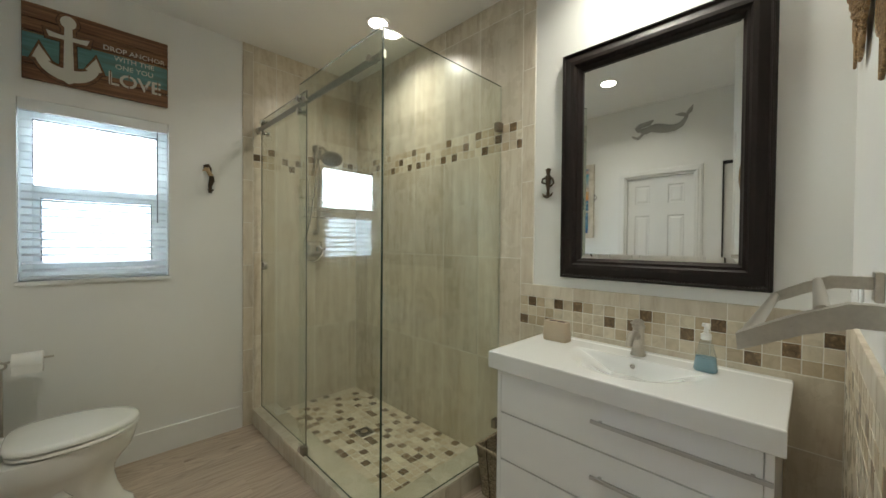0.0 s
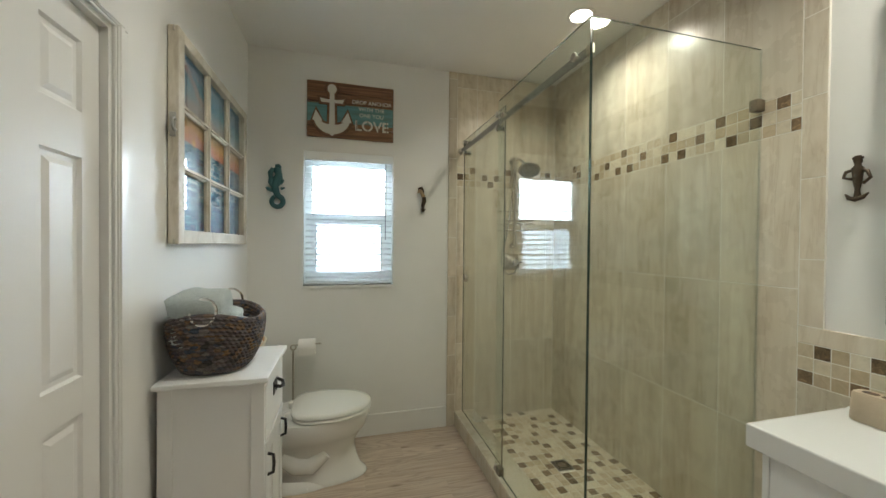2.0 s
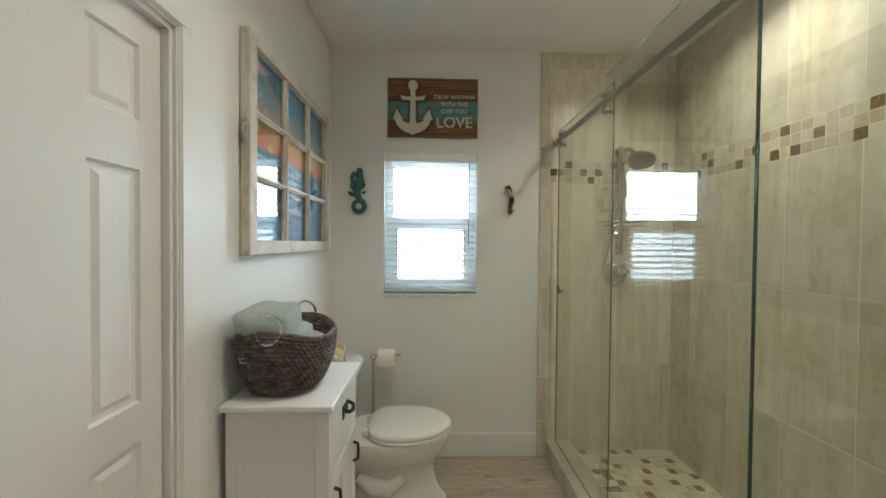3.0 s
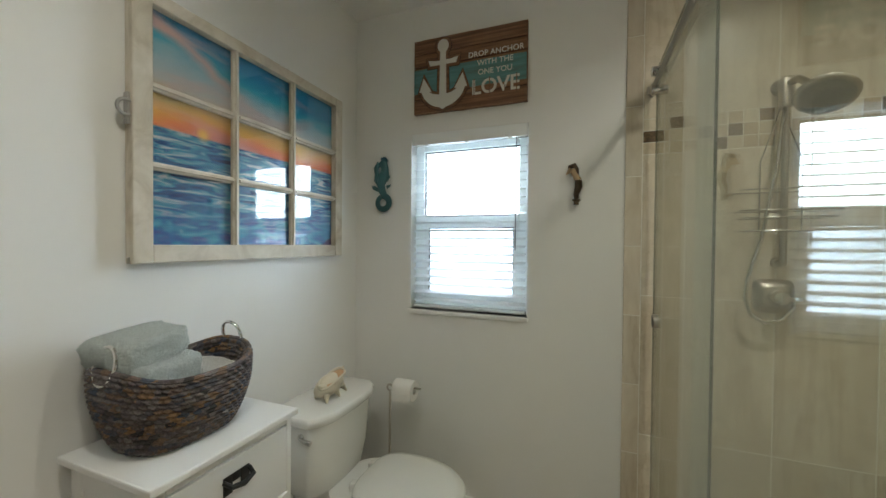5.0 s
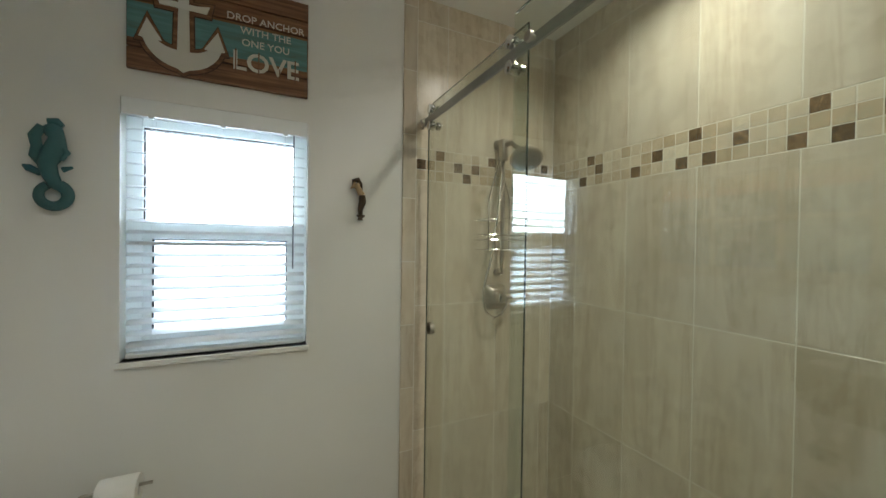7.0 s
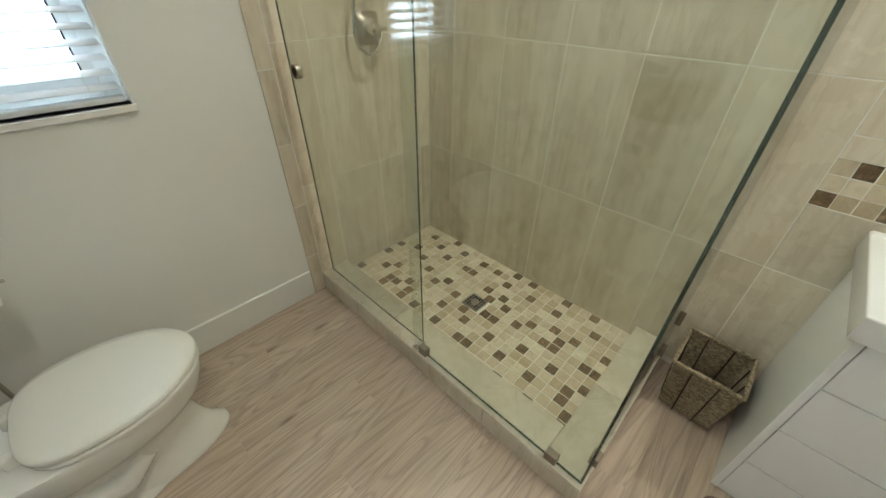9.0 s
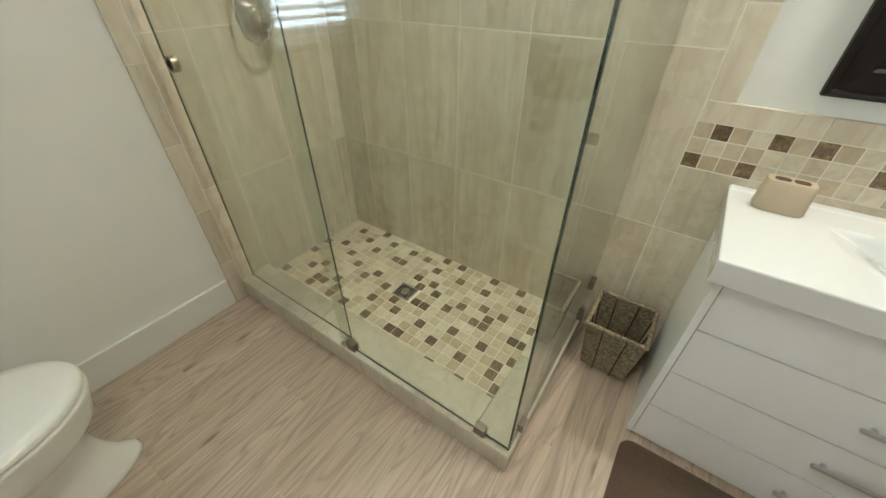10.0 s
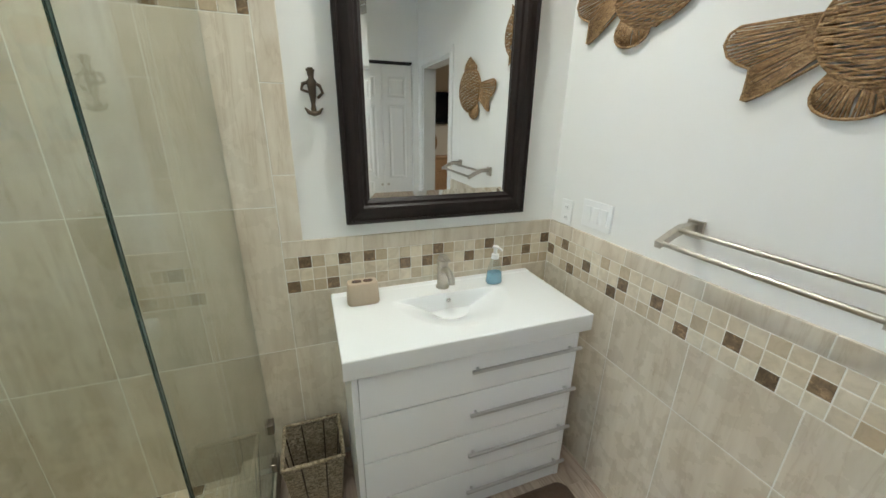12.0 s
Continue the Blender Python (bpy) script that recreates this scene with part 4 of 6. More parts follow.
# bronze sailor-mermaid hook beside the mirror
ex = [([(0.0, 0.046, 0.0), (-0.034, 0.036, 0.004), (-0.040, 0.012, 0.006), (-0.014, 0.002, 0.008)], [0.007, 0.007, 0.006, 0.006]),
      ([(0.0, 0.046, 0.0), (0.030, 0.030, 0.004), (0.040, 0.002, 0.006), (0.018, -0.020, 0.006)], [0.007, 0.007, 0.006, 0.006]),
      ([(-0.034, -0.060, 0.004), (-0.020, -0.078, 0.010), (0.0, -0.086, 0.014), (0.020, -0.078, 0.010), (0.034, -0.060, 0.004)], [0.003, 0.009, 0.010, 0.009, 0.003]),
      ([(-0.010, 0.086, 0.0), (-0.012, 0.096, 0.0)], [0.006, 0.006]), ([(-0.016, 0.090, 0.0), (0.016, 0.090, 0.0)], [0.005, 0.005])]
hook = thing("figure_hook", "dark bronze figure coat hook with an anchor base", "wall hook",
      figure([(0.0, 0.100), (0.0, 0.078), (0.0, 0.060), (0.0, 0.046), (0.0, 0.020), (0.0, -0.010), (0.0, -0.045), (0.0, -0.075)], [0.010, 0.014, 0.010, 0.020, 0.016, 0.014, 0.008, 0.012],
             (EAST - 0.001, 1.056, 1.660), "E", 0.9, 10, ex), M_BRONZE, smooth=60)
hook.data.transform(Matrix.Translation((EAST - 0.001, 1.056, 1.574)) @ Matrix.Diagonal((0.85, 0.86, 0.80, 1.0)) @ Matrix.Translation((0.001 - EAST, -1.056, -1.574)))

# grey mermaid over the linen door
ex = [([(0.150, -0.030, 0.012), (0.200, -0.078, 0.016), (0.240, -0.060, 0.012), (0.262, -0.046, 0.008)], [0.015, 0.014, 0.012, 0.006]),
      ([(0.215, 0.002, 0.010), (0.180, 0.022, 0.014)], [0.026, 0.030]),
      ([(0.228, 0.018, 0.012), (0.190, 0.045, 0.016), (0.140, 0.050, 0.014), (0.100, 0.062, 0.010), (0.066, 0.080, 0.004)], [0.014, 0.024, 0.024, 0.022, 0.008]),
      ([(0.120, 0.010, 0.024), (0.085, 0.030, 0.030), (0.120, 0.052, 0.026)], [0.012, 0.011, 0.009]),
      ([(-0.212, 0.068, 0.004), (-0.240, 0.105, 0.006), (-0.262, 0.150, 0.0)], [0.013, 0.020, 0.003]), ([(-0.212, 0.068, 0.004), (-0.172, 0.082, 0.006), (-0.118, 0.092, 0.0)], [0.013, 0.019, 0.003])]
thing("mermaid_sculpture", "grey swimming mermaid wall sculpture above the door", "wall decor",
      figure([(0.185, 0.0), (0.160, -0.008), (0.130, -0.012), (0.095, 0.0), (0.050, 0.002), (0.0, -0.012), (-0.06, -0.028), (-0.12, -0.030), (-0.170, -0.008), (-0.200, 0.030), (-0.214, 0.072)],
             [0.014, 0.032, 0.034, 0.032, 0.042, 0.044, 0.038, 0.031, 0.025, 0.018, 0.013], (WEST + 0.001, 1.14, 2.48), "W", 0.6, 12, ex), M_GREYART, smooth=60)


def rope_fish(x, z):
    """A flat fish of wound rope facing west on the south wall: woven body, looped tail and fins."""
    f = thing("rope_fish", "tan woven rope fish hung on the white wall", "wall decor", group="rope fish on the wall")
    m = on_wall("S", (x, SOUTH + 0.004, z)) @ Matrix.Diagonal((1.18, 1.1, 1.0, 1.0))
    rnd = random.Random(3)

    def half(v):                     # half length at height v from -1 to 1
        return 0.012 + 0.138 * max(0.0, 1 - abs(v) ** 2.0) ** 0.55

    n = 42
    for i in range(n):
        v = -0.97 + 1.94 * i / (n - 1)
        h = half(v)
        pts = []
        for k in range(13):
            u = -1 + 2 * k / 12
            wob = 0.0022 * math.sin(9 * u + 2.1 * i) + rnd.uniform(-0.0008, 0.0008)
            pts.append((u * h, v * 0.122 + wob + 0.010 * u * u, 0.010 + 0.026 * (1 - u * u) * (1 - v * v) + 0.0022 * math.sin(14 * u + 1.6 * i)))
        part("rope_strand", tube([m @ Vector(p) for p in pts], [0.0035 + 0.0008 * math.sin(14 * k + i) for k in range(13)], 6), M_ROPE, f, smooth=180)
    vs = [-1 + 2 * i / 24 for i in range(25)]
    edge = [(half(v), v * 0.122 + 0.010) for v in vs] + [(-half(v), v * 0.122 + 0.010) for v in vs[::-1]]
    part("rim", tube([m @ Vector((p, q, 0.010)) for p, q in edge], 0.0042, 7, True), M_ROPE, f, smooth=180)

    def spread(a, b_, k):
        return [(a[0] + (b_[0] - a[0]) * i / (k - 1), a[1] + (b_[1] - a[1]) * i / (k - 1)) for i in range(k)]

    def fan(name, roots, tips, border):
        dense = []
        fin = part(name, tube([m @ Vector((p, q, 0.009)) for p, q in border], 0.0038, 7), M_ROPE, f, "bound rope edge", smooth=180)
        for (p0, p1) in zip(tips, tips[1:]):
            dense += [(p0[0] + (p1[0] - p0[0]) * k / 3, p0[1] + (p1[1] - p0[1]) * k / 3) for k in range(3)]
        dense.append(tips[-1])
        roots = spread(roots[0], roots[-1], len(dense))
        for (bx, by), (tx, ty) in zip(roots, dense):
            mx, my = (bx + tx) / 2 + rnd.uniform(-0.003, 0.003), (by + ty) / 2 + rnd.uniform(-0.003, 0.003)
            part("rope_strand", tube([m @ Vector(p) for p in ((bx, by, 0.008), (mx, my, 0.012), (tx, ty, 0.008))], [0.0032, 0.0027, 0.0028], 6), M_ROPE, fin, smooth=180)

    up = [(-0.295, 0.046), (-0.316, 0.034), (-0.323, 0.012), (-0.310, -0.016), (-0.285, -0.034), (-0.256, -0.048)]
    dn = [(-0.254, -0.062), (-0.254, -0.078), (-0.254, -0.096), (-0.256, -0.115), (-0.244, -0.119), (-0.220, -0.108)]
    fan("tail_fin", spread((-0.120, 0.030), (-0.122, -0.028), 12), spread(up[0], up[2], 3) + up[3:6] + dn, [(-0.115, 0.036), (-0.20, 0.042)] + up + dn + [(-0.17, -0.078), (-0.115, -0.042)])
    lo = [(-0.066 + 0.064 * math.cos(a), -0.118 - 0.042 * math.sin(a)) for a in [math.pi * (1 - i / 10) for i in range(11)]]
    fan("lower_fin", spread((-0.108, -0.078), (-0.010, -0.100), 8), lo, [(-0.112, -0.074), (-0.128, -0.100)] + lo + [(-0.002, -0.112), (-0.006, -0.098)])
    hi = [(-0.085 + 0.022 * i, 0.135 + 0.060 * (1 - abs(i - 4.2) / 4.2)) for i in range(8)]
    fan("upper_fin", spread((-0.070, 0.112), (0.058, 0.112), 8), hi, [(-0.072, 0.110), (-0.090, 0.125)] + hi + [(0.080, 0.130), (0.060, 0.110)])
    return f


fish = rope_fish(0.700, 1.750)
copy_thing(fish, Matrix.Translation((0.640, 0, 0.235)))

# ---- vanity wall ----
mirror = thing("wall_mirror", "large mirror in a dark espresso wood frame", "mirror")
MY0, MY1, MZ0, MZ1 = 0.178, 0.974, 1.166, 2.262
FWD = 0.097
prof = [(0.0, 0.004), (0.0, 0.032), (0.006, 0.040), (0.016, 0.040), (0.020, 0.036), (0.050, 0.046), (0.066, 0.046), (0.074, 0.034), (0.084, 0.034), (0.090, 0.022), (FWD, 0.012), (FWD, 0.004)]
rings = [[(EAST - d, y0, z0) for y0, z0 in ((MY0 + i, MZ0 + i), (MY1 - i, MZ0 + i), (MY1 - i, MZ1 - i), (MY0 + i, MZ1 - i))] for i, d in prof]
part("frame", loft(rings, cap=False, closed=True), M_ESPRESSO, mirror, "dark stepped wood frame", smooth=None)
beads = []
for a, b_, vert in ((MZ0 + 0.012, MZ1 - 0.012, True),):
    for yy in (MY0 + 0.011, MY1 - 0.011):
        k = int((b_ - a) / 0.012)
        beads.append(tube([(EAST - 0.042, yy, a + (b_ - a) * i / (k * 2)) for i in range(k * 2 + 1)], [0.0045 if i % 2 else 0.0028 for i in range(k * 2 + 1)], 6))
for zz in (MZ0 + 0.011, MZ1 - 0.011):
    a, b_ = MY0 + 0.014, MY1 - 0.014
    k = int((b_ - a) / 0.012)
    beads.append(tube([(EAST - 0.042, a + (b_ - a) * i / (k * 2), zz) for i in range(k * 2 + 1)], [0.0045 if i % 2 else 0.0028 for i in range(k * 2 + 1)], 6))
part("beading", merge(*beads), M_ESPRESSO, mirror, "rope beading round the frame")
iy0, iy1, iz0, iz1 = MY0 + FWD - 0.002, MY1 - FWD + 0.002, MZ0 + FWD - 0.002, MZ1 - FWD + 0.002
bv = 0.024
r0 = [(EAST - 0.0105, y, z) for y, z in ((iy0, iz0), (iy1, iz0), (iy1, iz1), (iy0, iz1))]
r1 = [(EAST - 0.0145, y, z) for y, z in ((iy0 + bv, iz0 + bv), (iy1 - bv, iz0 + bv), (iy1 - bv, iz1 - bv), (iy0 + bv, iz1 - bv))]
part("mirror_glass", loft([[(EAST - 0.006, y, z) for _, y, z in r0], r0, r1]), M_MIRROR, mirror, "bevelled mirror glass", smooth=None)

vanity = thing("vanity_cabinet", "white lacquered vanity with four drawers", "vanity")
VX, VY0, VY1 = 1.292, 0.142, 1.036
part("side_panel", box(VX, EF - 0.004, VY1 - 0.020, VY1, 0.012, 0.788, 0.0015), M_VANITY, vanity, smooth=None)
part("side_panel", box(VX, EF - 0.004, VY0, VY0 + 0.020, 0.012, 0.788, 0.0015), M_VANITY, vanity, smooth=None)
part("carcass", box(VX + 0.020, EF - 0.004, VY0 + 0.0205, VY1 - 0.0205, 0.030, 0.780), M_VANITY, vanity, smooth=None)
part("plinth", box(VX + 0.004, VX + 0.0195, VY0 + 0.021, VY1 - 0.021, 0.012, 0.034, 0.001), M_VANITY, vanity, smooth=None)
for i, (z0, z1) in enumerate(((0.609, 0.788), (0.408, 0.606), (0.216, 0.405), (0.036, 0.213))):
    dr = part("drawer", box(VX - 0.002, VX + 0.016, VY0 + 0.022, VY1 - 0.022, z0 + 0.0015, z1 - 0.0015, 0.0015), M_VANITY, vanity, "white drawer front")
    hz = (0.714, 0.518, 0.318, 0.121)[i]
    part("handle", merge(box(VX - 0.030, VX - 0.018, 0.142, 0.618, hz - 0.006, hz + 0.006, 0.002), box(VX - 0.019, VX - 0.0025, 0.180, 0.190, hz - 0.003, hz + 0.003), box(VX - 0.019, VX - 0.0025, 0.585, 0.595, hz - 0.003, hz + 0.003)),
         Nodes("satin_aluminium", 0.34, 0.9).color((0.55, 0.55, 0.56)).m if i == 0 else bpy.data.materials["satin_aluminium"], dr, "long satin bar handle")

# sink top: grid with a sunk basin
sink = thing("sink_top", "glossy white ceramic sink top with integrated basin", "sink")
TX0, TX1, TY0, TY1, TZ = 1.258, EF - 0.002, 0.119, 1.060, 0.868
nx, ny, ER = 100, 110, 0.005
b = bmesh.new()
grid = []
for i in range(nx + 1):
    row = []
    for j in range(ny + 1):
        x, y = TX0 + ER + (TX1 - TX0 - ER) * i / nx, TY0 + ER + (TY1 - TY0 - 2 * ER) * j / ny
        u, v = (1.604 - x) / 0.275, (y - 0.582) / 0.250
        # basin: upright rear wall, floor rising gently to the front
        r = math.sqrt(max(0.0, u) ** 2 + v * v)
        dz = 0.0
        if r < 1 and u > 0:
            dz = -0.125 * (1 - r) ** 1.32 * min(1.0, u / 0.055)
        if x > TX1 - 0.03:
            dz += 0.003
        row.append(b.verts.new((x, y, TZ + dz)))
    grid.append(row)
for i in range(nx):
    for j in range(ny):
        b.faces.new((grid[i][j], grid[i + 1][j], grid[i + 1][j + 1], grid[i][j + 1]))
rim = [grid[0][j] for j in range(ny + 1)] + [grid[i][ny] for i in range(1, nx + 1)] + [grid[nx][j] for j in range(ny - 1, -1, -1)] + [grid[i][0] for i in range(nx - 1, 0, -1)]
# eased edge, then the upright apron and its lower arris
skin = [rim]
for da, dz in ((0.5, 0.134), (0.866, 0.5), (1.0, 1.0), (1.0, 1.4), (1.0, 13.6), (0.866, 14.1), (0.5, 14.4)):
    skin.append([b.verts.new((v.co.x - ER * da * (v.co.x < TX0 + ER + 1e-5), v.co.y + ER * da * ((v.co.y > TY1 - ER - 1e-5) - 1.0 * (v.co.y < TY0 + ER + 1e-5)), TZ - ER * dz)) for v in rim])
for p, q in zip(skin, skin[1:]):
    for i in range(len(rim)):
        k = (i + 1) % len(rim)
        b.faces.new((p[i], q[i], q[k], p[k]))
low = skin[-1]
b.faces.new(low)
bmesh.ops.recalc_face_normals(b, faces=b.faces[:])
part("basin", b, M_SINK, sink, smooth=50)
part("overflow", lathe([(0.010, 0.0), (0.010, 0.003), (0.006, 0.004), (0.005, 0.001)], (1.5965, 0.588, 0.836), Matrix.Rotation(radians(-74), 4, 'Y'), 18), M_CHROME, sink)
part("plug", lathe([(0.0, 0.004), (0.018, 0.004), (0.022, 0.001), (0.022, -0.004)], (1.560, 0.588, 0.7735), None, 20), M_CHROME, sink)

faucet = thing("faucet", "brushed nickel single-lever basin faucet", "faucet")
FX, FY = 1.668, 0.590
part("base", lathe([(0.030, 0.0), (0.030, 0.006), (0.025, 0.012), (0.023, 0.040), (0.022, 0.110), (0.025, 0.116), (0.025, 0.126), (0.014, 0.132)], (FX, FY, TZ + 0.001), None, 28), M_NICKEL, faucet, "round faucet body")
part("spout", tube([(FX - 0.010, FY, TZ + 0.080), (FX - 0.045, FY, TZ + 0.096), (FX - 0.080, FY, TZ + 0.095), (FX - 0.105, FY, TZ + 0.080), (FX - 0.112, FY, TZ + 0.058)], [0.016, 0.015, 0.0145, 0.0135, 0.0125], 14), M_NICKEL, faucet, "curved spout")
part("lever", merge(box(FX - 0.070, FX + 0.020, FY - 0.011, FY + 0.011, TZ + 0.140, TZ + 0.149, 0.004), lathe([(0.020, 0.128), (0.021, 0.142), (0.012, 0.150)], (FX, FY, TZ), None, 20)), M_NICKEL, faucet, "flat lever")

cup = thing("toothbrush_holder", "pinkish stone toothbrush holder with oblong slots", "toothbrush holder")
part("holder_body", loft([ring(1.632, 0.940, TZ + 0.001 + z, sx, sy, 40, 4.5) for z, sx, sy in ((0.0, 0.031, 0.059), (0.006, 0.034, 0.063), (0.085, 0.032, 0.059), (0.091, 0.029, 0.056))]), M_STONECUP, cup)
for y in (0.918, 0.962):
    part("slot", loft([ring(1.632, y, TZ + 0.0915 + z, 0.014, 0.019, 20, 3.0) for z in (0.0, 0.0012)]), M_SIGNDARK, cup, "dark slot")

soap = thing("soap_bottle", "clear pump bottle half full of blue soap", "soap dispenser")
BX, BY, BZ = 1.640, 0.352, TZ + 0.001
part("liquid", loft([ring(BX, BY, BZ + z, rx, ry, 28, 2.6) for z, rx, ry in ((0.001, 0.024, 0.034), (0.006, 0.027, 0.037), (0.052, 0.023, 0.031))]), M_SOAP, soap, "blue liquid soap")
part("bottle", loft([ring(BX, BY, BZ + z, rx, ry, 28, 2.6) for z, rx, ry in ((0.0, 0.025, 0.035), (0.006, 0.0285, 0.0385), (0.055, 0.0245, 0.0325), (0.100, 0.017, 0.021), (0.118, 0.015, 0.016))]), M_CLEARPLASTIC, soap, "clear plastic bottle")
part("pump", merge(lathe([(0.017, 0.116), (0.017, 0.136), (0.008, 0.140), (0.0075, 0.162), (0.014, 0.164), (0.014, 0.174), (0.004, 0.176)], (BX, BY, BZ), None, 20), tube([(BX - 0.004, BY, BZ + 0.168), (BX - 0.030, BY - 0.01, BZ + 0.168), (BX - 0.036, BY - 0.012, BZ + 0.160)], [0.006, 0.005, 0.004], 8)),
     M_SWITCH, soap, "white pump head")

# waste basket
bin_ = thing("waste_basket", "square woven seagrass waste basket on the floor", "waste basket")


def square_ring(cx, cy, h, z, n=6):
    out = []
    c = [(-h, -h), (h, -h), (h, h), (-h, h)]
    for i in range(4):
        (x0, y0), (x1, y1) = c[i], c[(i + 1) % 4]
        for k in range(n):
            out.append((cx + x0 + (x1 - x0) * k / n, cy + y0 + (y1 - y0) * k / n, z))
    return out


coil, N_ = [], 33
for i in range(N_):
    for k, (x, y, _) in enumerate(square_ring(0, 0, 1.0, 0, 8)):
        t = (i + k / 32) / N_
        h_ = 0.091 + 0.023 * t
        coil.append((1.597 + x * h_, 1.191 + y * h_, 0.008 + 0.258 * t))
part("woven_side", tube(coil, 0.0043, 6), M_SEAGRASS, bin_, "coiled seagrass sides", smooth=60)
part("basket_floor", box(1.508, 1.686, 1.102, 1.280, 0.004, 0.012, 0.002), M_SEAGRASS, bin_)
part("rim", tube([(x, y, z + 0.003 * (i % 2)) for i, (x, y, z) in enumerate(square_ring(1.597, 1.191, 0.1155, 0.268, 14))], 0.0085, 8, True), M_SEAGRASS, bin_, "braided rim")
for s in (-0.036, 0.036):
    for a in range(4):
        for off in (0.007, -0.007):
            p0, p1 = Vector((s, -0.091 - off, 0.006)), Vector((s * 1.3, -0.114 - off, 0.266))
            mm = Matrix.Translation((1.597, 1.191, 0)) @ Matrix.Rotation(radians(90 * a), 4, 'Z')
            part("stake", tube([mm @ p0, mm @ p1], 0.003, 6), M_BRONZE, bin_, "dark wire stake")

rug = thing("bath_rug", "brown shaggy bath rug before the vanity", "rug")
b = bmesh.new()
rx0, rx1, ry0, ry1, rr = 0.79, 1.262, 0.135, 1.040, 0.05
nx, ny = 60, 110
gr = {}
rnd = random.Random(11)
for i in range(nx + 1):
    for j in range(ny + 1):
        x, y = rx0 + (rx1 - rx0) * i / nx, ry0 + (ry1 - ry0) * j / ny
        cx, cy = min(max(x, rx0 + rr), rx1 - rr), min(max(y, ry0 + rr), ry1 - rr)
        d = math.hypot(x - cx, y - cy)
        if d > rr and d > 0:
            x, y = cx + (x - cx) * rr / d, cy + (y - cy) * rr / d
        e = min(x - rx0, rx1 - x, y - ry0, ry1 - y, rr - d if d > 0 else 1)
        z = 0.004 + (0.014 + rnd.uniform(-0.004, 0.004)) * min(1.0, max(0.0, e) / 0.02)
        gr[i, j] = b.verts.new((x, y, z))
for i in range(nx):
    for j in range(ny):
        b.faces.new((gr[i, j], gr[i + 1, j], gr[i + 1, j + 1], gr[i, j + 1]))
bmesh.ops.remove_doubles(b, verts=b.verts[:], dist=0.0002)
part("rug_top", b, M_RUG, rug, smooth=180)
part("backing", outline([(x, y) for x, y, z in ring((rx0 + rx1) / 2, (ry0 + ry1) / 2, 0, (rx1 - rx0) / 2 - 0.004, (ry1 - ry0) / 2 - 0.004, 48, 9)], Matrix.Translation((0, 0, 0.0005)), 0.004), M_RUG, rug)

# switches and towel rail on the south wall
sw = thing("light_switch", "white three-gang rocker switch plate", "light switch")
part("plate", box(1.370, 1.536, SOUTH, SOUTH + 0.007, 1.140, 1.256, 0.003), M_SWITCH, sw)
for x in (1.407, 1.453, 1.499):
    part("rocker", box(x - 0.0165, x + 0.0165, SOUTH + 0.0065, SOUTH + 0.011, 1.165, 1.231, 0.002), M_SWITCH, sw)
ol = thing("wall_outlet", "white duplex power outlet plate", "outlet")
part("plate", box(1.605, 1.677, SOUTH, SOUTH + 0.006, 1.114, 1.230, 0.003), M_SWITCH, ol)
for z in (1.148, 1.196):
    part("socket", outline([(x, y) for x, y, _ in ring(0, 0, 0, 0.017, 0.014, 18, 3)], on_wall("S", (1.641, SOUTH + 0.0055, z)), 0.0025, 0.0008), M_SWITCH, ol)
    part("slot", merge(box(1.634, 1.636, SOUTH + 0.0078, SOUTH + 0.0084, z - 0.004, z + 0.005), box(1.645, 1.647, SOUTH + 0.0078, SOUTH + 0.0084, z - 0.004, z + 0.005)), M_GASKET_GAP, ol, smooth=None)

rail = thing("towel_rail", "brushed nickel double towel rail, empty", "towel rail")
for x in (1.040, 0.552):
    part("wall_plate", box(x - 0.026, x + 0.026, SOUTH, SOUTH + 0.012, 1.230, 1.284, 0.002), M_NICKEL, rail)
    w = 0.011
    pr = [(SOUTH + 0.010, 1.275), (SOUTH + 0.066, 1.274), (SOUTH + 0.100, 1.259), (SOUTH + 0.152, 1.230), (SOUTH + 0.150, 1.211), (SOUTH + 0.095, 1.239), (SOUTH + 0.060, 1.251), (SOUTH + 0.010, 1.252)]
    part("arm", loft([[(x - w, y, z) for y, z in pr], [(x + w, y, z) for y, z in pr]]), M_NICKEL, rail, "bent flat arm", smooth=30)
part("bar", tube([(0.556, 0.075, 1.262), (1.036, 0.075, 1.262)], 0.0075, 12), M_NICKEL, rail)
part("bar", tube([(0.556, 0.136, 1.226), (1.036, 0.136, 1.226)], 0.0075, 12), M_NICKEL, rail)

# ---- toilet corner ----
cab = thing("storage_cabinet", "white painted storage cabinet with black pulls", "cabinet")
KX0, KX1, KY0, KY1, KZ = WEST + 0.024, -0.222, 1.658, 2.058, 0.909
part("top", box(WEST + 0.016, -0.205, 1.634, 2.073, KZ, KZ + 0.020, 0.004), M_CABINET, cab, "white overhanging top")
